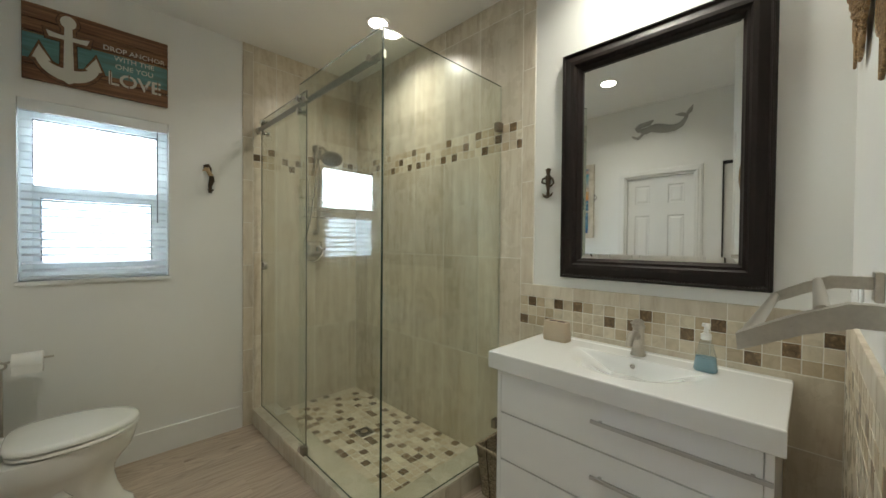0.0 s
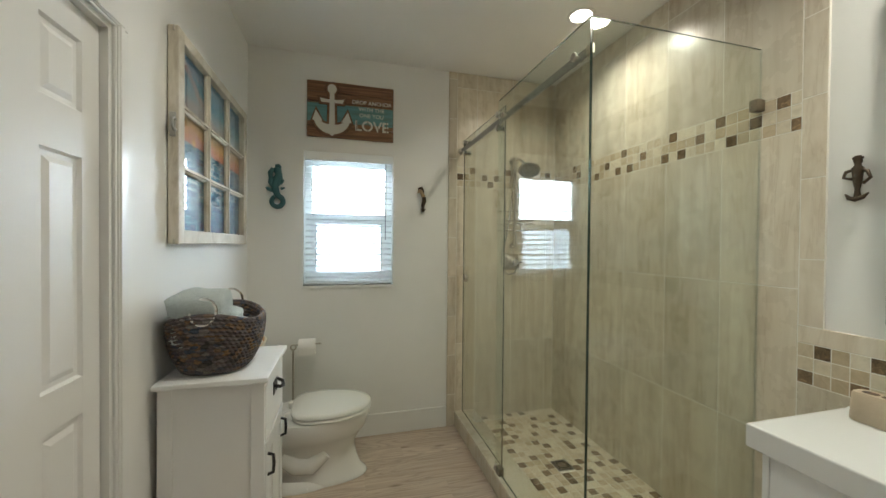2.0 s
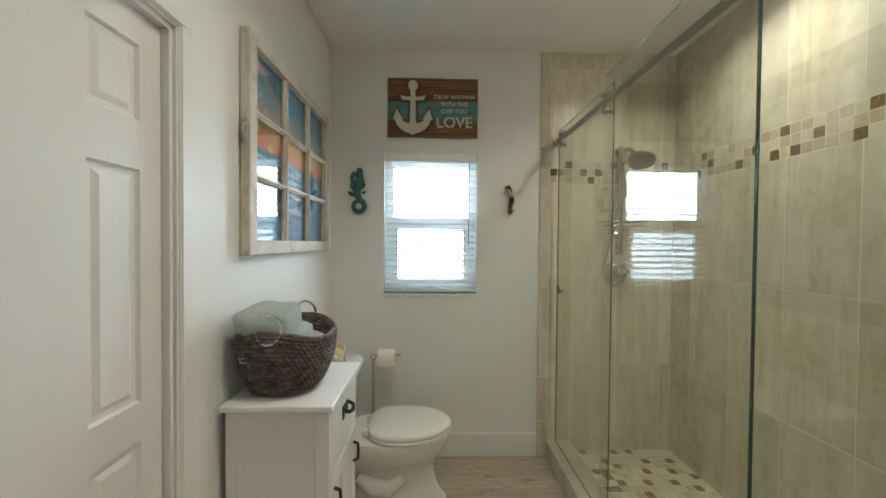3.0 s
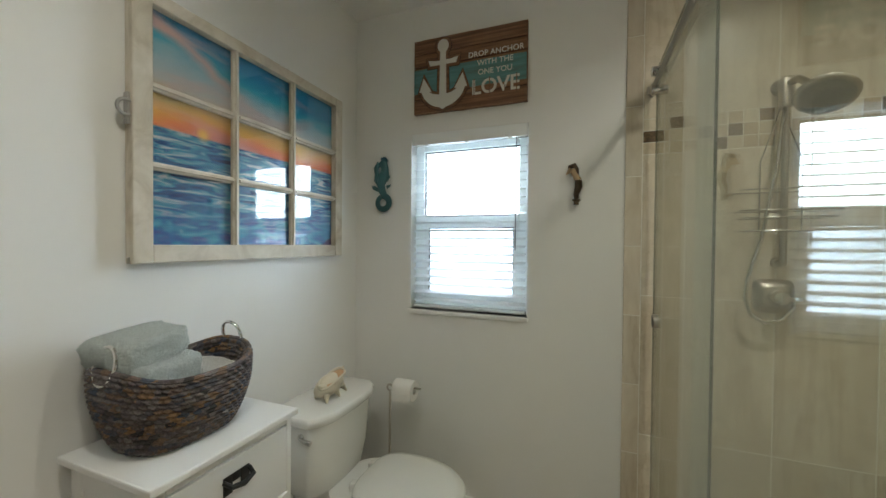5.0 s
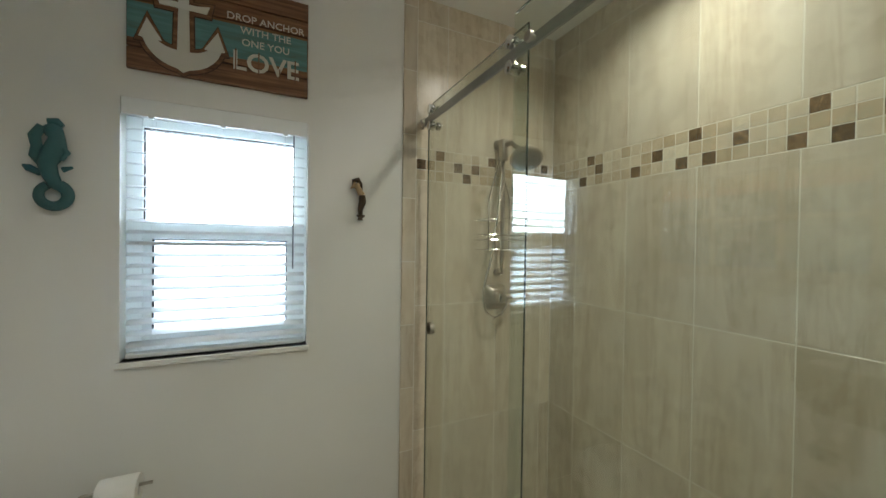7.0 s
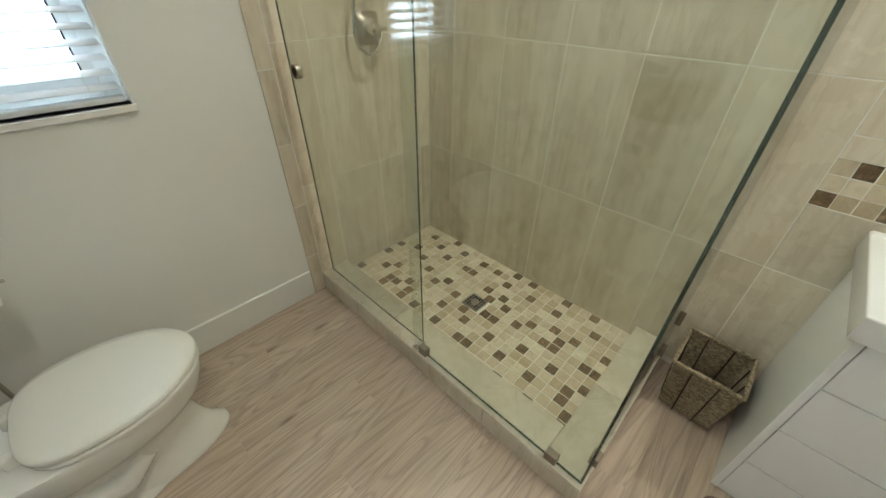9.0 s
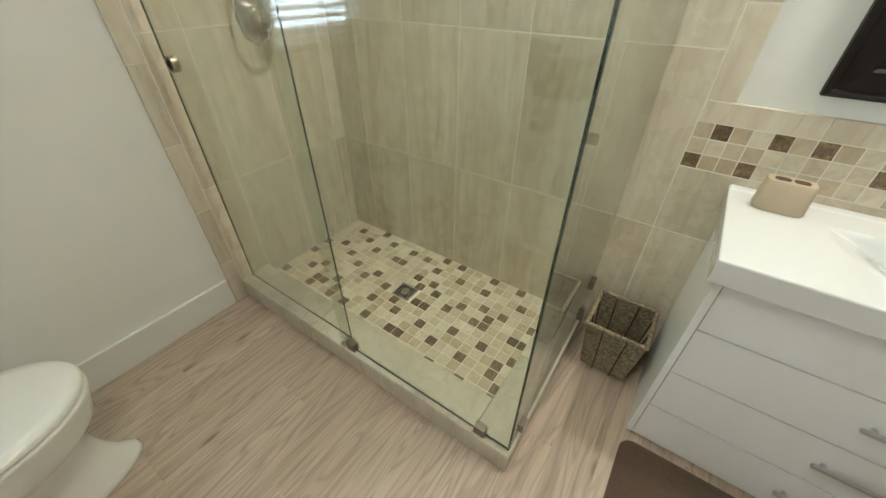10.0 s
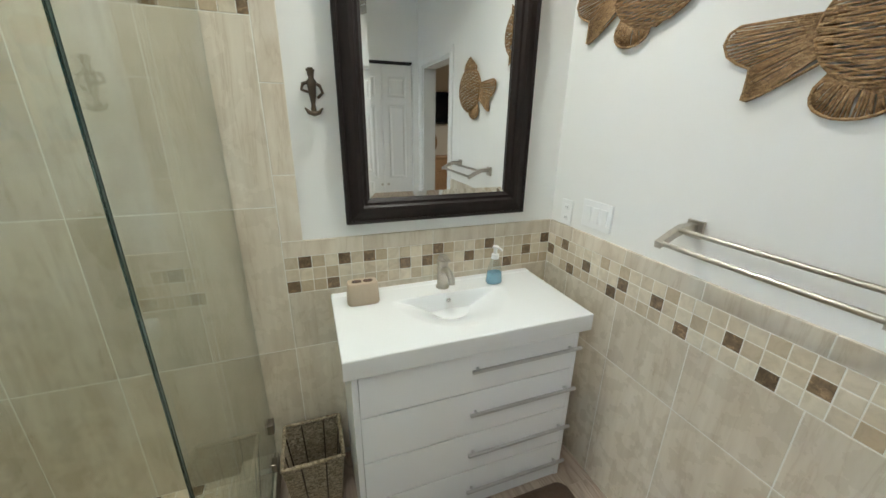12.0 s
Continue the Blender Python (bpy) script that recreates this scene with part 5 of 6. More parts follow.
# side frames with sunk panels
for y0, y1, out in ((KY0, KY0 + 0.018, -1), (KY1 - 0.018, KY1, 1)):
    part("side_stile", box(KX0, KX0 + 0.045, y0, y1, 0, KZ, 0.0015, 1), M_CABINET, cab, smooth=None)
    part("side_stile", box(KX1 - 0.045, KX1, y0, y1, 0, KZ, 0.0015, 1), M_CABINET, cab, smooth=None)
    part("side_rail", box(KX0 + 0.045, KX1 - 0.045, y0, y1, KZ - 0.06, KZ), M_CABINET, cab, smooth=None)
    part("side_rail", box(KX0 + 0.045, KX1 - 0.045, y0, y1, 0.09, 0.15), M_CABINET, cab, smooth=None)
    part("side_panel", box(KX0 + 0.045, KX1 - 0.045, y0 + 0.006, y1 - 0.006, 0.15, KZ - 0.06), M_CABINET, cab, smooth=None)
part("back", box(KX0, KX0 + 0.008, KY0 + 0.018, KY1 - 0.018, 0.09, KZ), M_CABINET, cab, smooth=None)
for z0, z1, d_ in ((KZ - 0.022, KZ, -0.0005), (0.650, 0.672, 0.006), (0.09, 0.125, -0.0005)):
    part("face_rail", box(KX1 - 0.018, KX1 + d_, KY0 + 0.018, KY1 - 0.018, z0, z1, 0.002, 1), M_CABINET, cab, smooth=None)
part("base_shelf", box(KX0 + 0.008, KX1 - 0.018, KY0 + 0.018, KY1 - 0.018, 0.105, 0.125), M_CABINET, cab, smooth=None)
dr = part("drawer", merge(box(KX1 - 0.016, KX1 + 0.002, KY0 + 0.021, KY1 - 0.021, 0.676, KZ - 0.026, 0.002)), M_CABINET, cab, "white drawer front")
part("handle", merge(box(KX1 + 0.0025, KX1 + 0.006, 1.815, 1.842, 0.795, 0.845, 0.001), box(KX1 + 0.0025, KX1 + 0.006, 1.868, 1.895, 0.795, 0.845, 0.001), box(KX1 + 0.0025, KX1 + 0.0055, 1.842, 1.868, 0.822, 0.845, 0.001),
                     tube([(KX1 + 0.005, 1.815, 0.835), (KX1 + 0.028, 1.822, 0.826), (KX1 + 0.034, 1.855, 0.820), (KX1 + 0.028, 1.888, 0.826), (KX1 + 0.005, 1.895, 0.835)], [0.006, 0.007, 0.008, 0.007, 0.006], 8)), M_BLACK, dr, "black iron pull")
ym = (KY0 + KY1) / 2
for y0, y1, hy in ((KY0 + 0.021, ym - 0.0015, KY0 + 0.055), (ym + 0.0015, KY1 - 0.021, KY1 - 0.055)):
    bs = [box(KX1 - 0.016, KX1 + 0.002, y0, y0 + 0.038, 0.128, 0.646, 0.001), box(KX1 - 0.016, KX1 + 0.002, y1 - 0.038, y1, 0.128, 0.646, 0.001), box(KX1 - 0.016, KX1 + 0.002, y0 + 0.038, y1 - 0.038, 0.606, 0.646),
          box(KX1 - 0.016, KX1 + 0.002, y0 + 0.038, y1 - 0.038, 0.128, 0.168), box(KX1 - 0.010, KX1 - 0.006, y0 + 0.038, y1 - 0.038, 0.168, 0.606)]
    d_ = part("cabinet_door", merge(*bs), M_CABINET, cab, "white framed cabinet door", smooth=None)
    part("handle", tube([(KX1 + 0.002, hy, 0.615), (KX1 + 0.022, hy, 0.608), (KX1 + 0.024, hy, 0.575), (KX1 + 0.022, hy, 0.542), (KX1 + 0.002, hy, 0.535)], 0.006, 8), M_BLACK, d_, "black iron pull")

# woven basket
basket = thing("towel_basket", "oval grey-brown woven basket with metal ring handles", "basket")
BCX, BCY, BZ0 = -0.418, 1.832, KZ + 0.0215


def basket_point(a, t, off=0.0):
    """Side wall: angle a, height t from 0 to 1."""
    q = math.sin(0.5 * math.pi * min(1.0, t * 1.15)) ** 0.8
    hy, hx = 0.127 + 0.050 * q, 0.102 + 0.050 * q
    p = 2.6
    c, s = math.cos(a), math.sin(a)
    x = math.copysign(abs(c) ** (2 / p), c) * (hx + off)
    y = math.copysign(abs(s) ** (2 / p), s) * (hy + off)
    rise = 0.184 + 0.036 * abs(s) ** 3
    return Vector((BCX + x, BCY + y, BZ0 + 0.012 + t * rise))


NR, NA = 15, 46
verts_rows = []
b = bmesh.new()
SUB = 5
for shell in (0, 1):
    rows = []
    for i in range(NR * SUB + 1):
        t = i / (NR * SUB)
        r = i // SUB
        phase = (i % SUB) / SUB
        row = []
        for k in range(NA * 6):
            a = 2 * math.pi * k / (NA * 6)
            kk = (k / 6 + 0.5 * (r % 2) + 0.6 * phase) % 1.0
            bulge = 0.0100 * math.sin(math.pi * phase) ** 0.55 * (0.12 + 0.88 * math.sin(math.pi * kk) ** 0.6)
            row.append(b.verts.new(basket_point(a, t, bulge if shell == 0 else -0.012 - bulge * 0.5)))
        rows.append(row)
    n = len(rows[0])
    for p, q in zip(rows, rows[1:]):
        for k in range(n):
            f = (p[k], p[(k + 1) % n], q[(k + 1) % n], q[k])
            b.faces.new(f if shell == 0 else f[::-1])
    verts_rows.append(rows)
for k in range(n):
    b.faces.new((verts_rows[0][-1][k], verts_rows[0][-1][(k + 1) % n], verts_rows[1][-1][(k + 1) % n], verts_rows[1][-1][k]))
b.faces.new(verts_rows[0][0][::-1])
bmesh.ops.translate(b, vec=(0, 0, -0.011), verts=b.verts[:])
part("woven_body", b, M_WEAVE, basket, "chunky woven sides", smooth=180)
part("rim", tube([basket_point(2 * math.pi * k / 80, 1.0, -0.003 + 0.002 * (k % 2)) + Vector((0, 0, -0.010)) for k in range(80)], 0.0080, 8, True), M_WEAVE, basket, "braided rim")
for s in (-1, 1):
    p = basket_point(s * math.pi / 2, 1.0)
    part("ring_handle", tube([(BCX + 0.040 * math.cos(a), p.y - s * 0.006 - s * 0.010 * math.sin(a), p.z + 0.002 + 0.044 * math.sin(a)) for a in [2 * math.pi * i / 28 for i in range(28)]], 0.0052, 8, True), M_CHROME, basket, "metal ring handle")
    part("handle_wrap", tube([(BCX - 0.028, p.y - s * 0.004, p.z - 0.034), (BCX, p.y - s * 0.004, p.z - 0.040), (BCX + 0.028, p.y - s * 0.004, p.z - 0.034)], 0.012, 8), M_WEAVE, basket)


def lumpy(c, size, seed, fold=0.0, turn=(0, 0, 0), n=40, power=3.2, amp=0.010):
    """A soft folded cloth bundle."""
    b = bmesh.new()
    bmesh.ops.create_icosphere(b, subdivisions=5, radius=1.0)
    m = pose(*c, *turn)
    for v in b.verts:
        q = Vector([math.copysign(abs(x) ** (2 / power), x) for x in v.co])
        q = Vector((q.x * size[0], q.y * size[1], q.z * size[2]))
        w = noise.noise(q * 14 + Vector((seed, 0, 0))) * amp + noise.noise(q * 45 + Vector((seed, 5, 0))) * amp * 0.3 + noise.noise(q * 130 + Vector((seed, 9, 0))) * 0.0045
        crease = fold * -abs(math.sin(q.z * 55 + 2.0 * noise.noise(q * 6)))
        q += v.co.normalized() * (w + crease)
        v.co = m @ q
    return b


tw = thing("folded_towel", "folded mint green terry towel in the basket", "towel")
part("fold", lumpy((BCX - 0.016, BCY - 0.070, BZ0 + 0.166), (0.108, 0.094, 0.074), 1, 0.006, (3, 4, 4), amp=0.010, power=4.5), M_TOWEL, tw, smooth=180)
part("fold", lumpy((BCX - 0.036, BCY - 0.080, BZ0 + 0.256), (0.092, 0.104, 0.044), 4, 0.007, (8, 5, 4), amp=0.012, power=4.5), M_TOWEL, tw, smooth=180)
tw2 = thing("folded_towel", "folded pale green hand towel in the basket", "towel")
part("fold", lumpy((BCX + 0.012, BCY + 0.085, BZ0 + 0.138), (0.094, 0.072, 0.036), 6, 0.004, (-6, 4, 0)), M_TOWELPALE, tw2, smooth=180)
part("fold", lumpy((BCX - 0.005, BCY + 0.080, BZ0 + 0.090), (0.090, 0.064, 0.050), 7, 0.003), M_TOWELPALE, tw2, smooth=180)

# toilet
TC = 2.530


def egg(xb, xf, hw, z, n=48, blunt=2.3):
    """Outline rounder at the front (+x), squarer at the back."""
    cx = xb + (xf - xb) * 0.42
    out = []
    for i in range(n):
        a = 2 * math.pi * i / n
        c, s = math.cos(a), math.sin(a)
        p = 2.0 if c > 0 else blunt + 0.9
        rx = (xf - cx) if c > 0 else (cx - xb)
        out.append((cx + rx * math.copysign(abs(c) ** (2 / p), c), TC + hw * math.copysign(abs(s) ** (2 / p), s), z))
    return out


toilet = thing("toilet", "white two-piece ceramic toilet with closed lid", "toilet")
part("bowl", loft([egg(-0.36, 0.178, 0.120, 0.0), egg(-0.362, 0.182, 0.122, 0.006), egg(-0.362, 0.176, 0.119, 0.024), egg(-0.36, 0.140, 0.108, 0.060), egg(-0.36, 0.118, 0.108, 0.120), egg(-0.365, 0.106, 0.112, 0.180),
                   egg(-0.37, 0.112, 0.126, 0.225), egg(-0.375, 0.142, 0.158, 0.270), egg(-0.38, 0.174, 0.181, 0.310), egg(-0.38, 0.186, 0.186, 0.350), egg(-0.38, 0.196, 0.194, 0.390), egg(-0.38, 0.192, 0.190, 0.402)]), M_CERAMIC, toilet, smooth=60)
part("trapway", merge(tube([(-0.06, TC - 0.085, 0.19), (-0.14, TC - 0.098, 0.13), (-0.22, TC - 0.098, 0.14), (-0.30, TC - 0.09, 0.20)], [0.040, 0.052, 0.052, 0.045], 14), tube([(-0.06, TC + 0.085, 0.19), (-0.14, TC + 0.098, 0.13), (-0.22, TC + 0.098, 0.14), (-0.30, TC + 0.09, 0.20)], [0.040, 0.052, 0.052, 0.045], 14)), M_CERAMIC, toilet, smooth=60)
for s in (-1, 1):
    part("bolt_cap", lathe([(0.014, 0), (0.014, 0.008), (0.008, 0.016), (0.001, 0.018)], (-0.16, TC + s * 0.130, 0.004), None, 16), M_CERAMIC, toilet)
part("foot", loft([egg(-0.36, 0.02, 0.145, 0.001), egg(-0.36, 0.02, 0.147, 0.010), egg(-0.35, 0.0, 0.130, 0.030), egg(-0.34, -0.02, 0.10, 0.06)]), M_CERAMIC, toilet, smooth=60)
part("deck", box(-0.575, -0.31, TC - 0.115, TC + 0.115, 0.250, 0.398, 0.025, 4), M_CERAMIC, toilet, smooth=60)
part("seat", loft([egg(-0.246, 0.188, 0.186, 0.402), egg(-0.250, 0.196, 0.192, 0.407), egg(-0.252, 0.203, 0.198, 0.410), egg(-0.252, 0.203, 0.198, 0.420), egg(-0.250, 0.197, 0.193, 0.424), egg(-0.246, 0.186, 0.184, 0.426)]), M_SEAT, toilet, "white plastic seat", smooth=60)
part("lid", loft([egg(-0.246, 0.186, 0.184, 0.4265), egg(-0.255, 0.194, 0.191, 0.4295), egg(-0.257, 0.203, 0.198, 0.433), egg(-0.257, 0.203, 0.198, 0.442), egg(-0.255, 0.197, 0.194, 0.450), egg(-0.250, 0.165, 0.165, 0.454), egg(-0.2, 0.06, 0.06, 0.456)]), M_SEAT, toilet, "white closed lid", smooth=60)
for s in (-1, 1):
    part("hinge", box(-0.285, -0.245, TC + s * 0.075 - 0.018, TC + s * 0.075 + 0.018, 0.398, 0.442, 0.008, 3), M_SEAT, toilet)


def tank_ring(x0, x1, hw, z, ch):
    return [(x0, TC - hw, z), (x1 - ch, TC - hw, z), (x1 - ch * 0.45, TC - hw + ch * 0.55, z), (x1, TC - hw + ch * 1.6, z), (x1 + 0.006, TC, z), (x1, TC + hw - ch * 1.6, z), (x1 - ch * 0.45, TC + hw - ch * 0.55, z), (x1 - ch, TC + hw, z), (x0, TC + hw, z)]


def bevelled(b, off, seg=3, ang=25):
    es = [e for e in b.edges if len(e.link_faces) == 2 and e.calc_face_angle(0) > radians(ang)]
    bmesh.ops.bevel(b, geom=es, offset=off, segments=seg, profile=0.5, affect='EDGES', clamp_overlap=True)
    return b


part("tank", bevelled(loft([tank_ring(-0.585, -0.365, 0.195, 0.398, 0.05), tank_ring(-0.588, -0.350, 0.212, 0.50, 0.05), tank_ring(-0.590, -0.338, 0.224, 0.716, 0.05)]), 0.010), M_CERAMIC, toilet, smooth=50)
part("tank_lid", bevelled(loft([tank_ring(-0.594, -0.320, 0.238, 0.717, 0.058), tank_ring(-0.594, -0.318, 0.240, 0.742, 0.058), tank_ring(-0.592, -0.326, 0.234, 0.756, 0.058)]), 0.005, 2), M_CERAMIC, toilet, smooth=50)
part("flush_lever", merge(lathe([(0.014, 0), (0.014, 0.006), (0.008, 0.010)], (-0.420, TC - 0.2235, 0.675), Matrix.Rotation(radians(90), 4, 'X'), 16),
                          tube([(-0.420, TC - 0.235, 0.675), (-0.395, TC - 0.240, 0.672), (-0.362, TC - 0.238, 0.668)], [0.006, 0.008, 0.010], 10)), M_CHROME, toilet, "chrome flush lever")

toilet.location.x = 0.016

shell = thing("conch_shell", "cream conch shell with a peach opening on the tank", "seashell")
SCX, SCY, SCZ = -0.437, 2.525, 0.757
rings = []
for i in range(15):
    t = i / 14
    y = -0.085 + 0.17 * t
    r = 0.008 + 0.038 * math.sin(math.pi * min(1, t * 0.92 + 0.05)) ** 0.7
    rings.append([(SCX + r * 1.05 * math.cos(a) * (1 + 0.10 * math.sin(5 * a + 9 * t)), SCY + y, SCZ + 0.042 + r * 0.95 * math.sin(a) * (1 + 0.08 * math.sin(4 * a)) + 0.02 * t) for a in [2 * math.pi * k / 28 for k in range(28)]])
part("shell_body", loft(rings), M_SHELL, shell, smooth=60)
for (dx, dy, dz), (ex_, ey, ez) in (((0.03, -0.06, 0.03), (0.045, -0.075, 0.002)), ((0.035, 0.0, 0.03), (0.050, 0.01, 0.001)), ((0.03, 0.05, 0.04), (0.040, 0.075, 0.003)), ((-0.03, -0.04, 0.03), (-0.04, -0.05, 0.001)), ((-0.03, 0.04, 0.04), (-0.04, 0.05, 0.001)),
                                    ((0.02, -0.06, 0.06), (0.012, -0.10, 0.085)), ((0.01, 0.06, 0.07), (0.0, 0.105, 0.105))):
    part("spine", tube([(SCX + dx, SCY + dy, SCZ + dz), (SCX + ex_, SCY + ey, SCZ + ez)], [0.016, 0.004], 8), M_SHELL, shell, smooth=60)
part("lip", merge(tube([(SCX + 0.014 + 0.036 * math.cos(a), SCY + 0.084 * math.sin(a), SCZ + 0.080 + 0.018 * math.sin(a) + 0.010 * max(0.0, -math.cos(a)) + 0.004 * math.cos(3 * a)) for a in [2 * math.pi * k / 30 for k in range(30)]], 0.006, 8, True)), M_SHELL, shell, "flared lip", smooth=60)
part("opening", loft([[(SCX + 0.014 + f * 0.036 * math.cos(a), SCY + f * 0.084 * math.sin(a), SCZ + 0.080 + f * 0.018 * math.sin(a) + f * 0.010 * max(0.0, -math.cos(a)) - d) for a in [2 * math.pi * k / 24 for k in range(24)]] for f, d in ((1.0, 0.0), (0.85, 0.010), (0.55, 0.018), (0.1, 0.021))], cap=True), M_SHELLIN, shell, "glossy peach opening", smooth=60)

holder = thing("toilet_roll_stand", "freestanding nickel toilet roll stand", "toilet roll holder")
HX, HY = -0.268, 2.795
part("pole", tube([(HX, HY, 0.02), (HX, HY, 0.700)], 0.0065, 10), M_NICKEL, holder)
part("ring_top", tube(arc((HX, HY, 0.722), 0.016, 0, 345, 20, "xz"), 0.0055, 8, True), M_NICKEL, holder)
part("arm", tube([(HX + 0.012, HY, 0.735), (HX + 0.03, HY, 0.738), (HX + 0.175, HY, 0.738)], 0.0055, 8), M_NICKEL, holder)
part("base_plate", lathe([(0.085, 0.0), (0.085, 0.010), (0.070, 0.016), (0.012, 0.022)], (HX, HY, 0.001), None, 32), M_NICKEL, holder)
roll = thing("toilet_roll", "white toilet paper roll on the stand", "toilet paper")
part("paper", lathe([(0.019, 0.0), (0.050, 0.0), (0.052, 0.003), (0.052, 0.102), (0.050, 0.105), (0.019, 0.105), (0.019, 0.0)], (HX + 0.034, HY, 0.722), TURN_X, 36), M_PAPER, roll, smooth=50)
part("loose_sheet", loft([[(HX + 0.036, HY - 0.0522 - k * 0.001, z), (HX + 0.137, HY - 0.0522 - k * 0.001, z), (HX + 0.137, HY - 0.0532 - k * 0.001, z), (HX + 0.036, HY - 0.0532 - k * 0.001, z)] for k, z in ((0, 0.722), (0, 0.700), (1, 0.680))]), M_PAPER, roll)

brush = thing("toilet_brush", "small steel toilet brush canister beside the toilet", "toilet brush")
part("canister", lathe([(0.040, 0.0), (0.042, 0.004), (0.042, 0.20), (0.038, 0.205), (0.012, 0.215)], (-0.31, 2.285, 0.001), None, 26), M_STEEL, brush)
part("stem", tube([(-0.31, 2.285, 0.21), (-0.31, 2.285, 0.34)], 0.007, 8), M_STEEL, brush)
part("grip", lathe([(0.004, 0), (0.013, 0.004), (0.013, 0.02), (0.004, 0.026)], (-0.31, 2.285, 0.336), None, 14), M_STEEL, brush)

# ---- shower fittings ----
shower = thing("shower_column", "brushed nickel shower with round head and hose", "shower")
SX, SYW = 1.362, NF
part("wall_bracket", merge(lathe([(0.030, 0.0), (0.030, -0.008), (0.018, -0.020), (0.016, -0.050)], (SX, SYW, 2.085), TURN_Y, 24), box(SX - 0.020, SX + 0.020, SYW - 0.072, SYW - 0.030, 1.99, 2.105, 0.010, 3)), M_NICKEL, shower)
part("slide_bar", tube([(SX, SYW - 0.050, 2.06), (SX, SYW - 0.050, 1.40)], 0.011, 12), M_NICKEL, shower)
part("bar_mount", lathe([(0.020, 0.0), (0.020, -0.010), (0.012, -0.016), (0.012, -0.050)], (SX, SYW, 1.405), TURN_Y, 20), M_NICKEL, shower)
part("arm", tube([(SX, SYW - 0.055, 2.075), (SX + 0.014, SYW - 0.100, 2.077), (SX + 0.034, SYW - 0.138, 2.038)], [0.014, 0.013, 0.012], 12), M_NICKEL, shower)
HT = Matrix.Rotation(radians(-30), 4, 'X') @ Matrix.Rotation(radians(14), 4, 'Y')
HC = (SX + 0.058, SYW - 0.167, 1.987)
hd = part("shower_head", lathe([(0.013, 0.056), (0.022, 0.048), (0.030, 0.032), (0.060, 0.019), (0.079, 0.010), (0.084, 0.002), (0.081, -0.006), (0.074, -0.010), (0.0, -0.011)], HC, HT, 40), M_NICKEL, shower, "large round shower head")
mm = Matrix.Translation(HC) @ HT
nz = []
for rr_, kk_ in ((0.022, 8), (0.042, 14), (0.062, 20)):
    for k in range(kk_):
        a = 2 * math.pi * k / kk_
        q = lathe([(0.0035, -0.010), (0.003, -0.0135), (0.001, -0.014)], (rr_ * math.cos(a), rr_ * math.sin(a), 0), None, 8)
        bmesh.ops.transform(q, matrix=mm, verts=q.verts[:])
        nz.append(q)
face = lathe([(0.035, -0.0112), (0.037, -0.0128), (0.070, -0.0128), (0.072, -0.0112)], (0, 0, 0), None, 36)
bmesh.ops.transform(face, matrix=mm, verts=face.verts[:])
part("spray_ring", face, M_STEEL, hd, "darker metal spray ring")
part("nozzles", merge(*nz), M_GREYART, hd, "small grey spray nozzles")
part("hose", tube([(SX - 0.006, SYW - 0.06, 1.99), (SX - 0.03, SYW - 0.06, 1.75), (SX - 0.07, SYW - 0.06, 1.50), (SX - 0.112, SYW - 0.06, 1.34), (SX - 0.118, SYW - 0.06, 1.27), (SX - 0.100, SYW - 0.06, 1.205), (SX - 0.055, SYW - 0.06, 1.175), (SX - 0.005, SYW - 0.06, 1.188), (SX + 0.035, SYW - 0.05, 1.235), (SX + 0.04, SYW - 0.04, 1.27)], 0.0075, 10), M_CHROME, shower, "metal hose", smooth=180)
vp = part("valve_plate", bevelled(loft([ring(SX - 0.010, 0, 0, 0.066, 0.066, 36, 5.0), ring(SX - 0.010, 0, 0.008, 0.066, 0.066, 36, 5.0), ring(SX - 0.010, 0, 0.034, 0.040, 0.040, 36, 3.5)]), 0.001, 1), M_NICKEL, shower, "square domed valve plate")
vp.data.transform(Matrix.Translation((0, SYW - 0.001, 1.274)) @ Matrix.Rotation(radians(90), 4, 'X'))
part("valve_lever", merge(lathe([(0.030, 0.0), (0.030, 0.030), (0.024, 0.050), (0.008, 0.055)], (SX - 0.010, SYW - 0.030, 1.274), Matrix.Rotation(radians(90), 4, 'X'), 24), box(SX - 0.016, SX + 0.052, SYW - 0.080, SYW - 0.064, 1.265, 1.282, 0.005)), M_CHROME, shower, "chrome lever")

caddy = thing("shower_caddy", "chrome wire shower caddy hung on the bar", "shower caddy")
wires = []
for z, x0, x1 in ((1.678, 1.205, 1.500), (1.602, 1.205, 1.500), (1.576, 1.220, 1.485), (1.526, 1.220, 1.485)):
    y0, y1 = NF - 0.135, NF - 0.014
    pts = [(x0 + 0.02, y0, z), (x1 - 0.02, y0, z), (x1, y0 + 0.02, z), (x1, y1, z), (x0, y1, z), (x0, y0 + 0.02, z)]
    part("wire_ring", tube(pts, 0.0028, 6, True), M_CHROME, caddy)
for z, x0, x1 in ((1.602, 1.212, 1.493), (1.526, 1.228, 1.477)):
    for i in range(9):
        x = x0 + (x1 - x0) * i / 8
        part("shelf_wire", tube([(x, NF - 0.134, z), (x, NF - 0.014, z)], 0.0017, 5), M_CHROME, caddy)
for x in (1.30, 1.43):
    part("upright", tube([(x, NF - 0.014, 1.526), (x, NF - 0.014, 1.80), (1.362 + (x - 1.362) * 0.3, NF - 0.014, 1.94), (1.362, NF - 0.050, 2.075)], 0.0028, 6), M_CHROME, caddy)

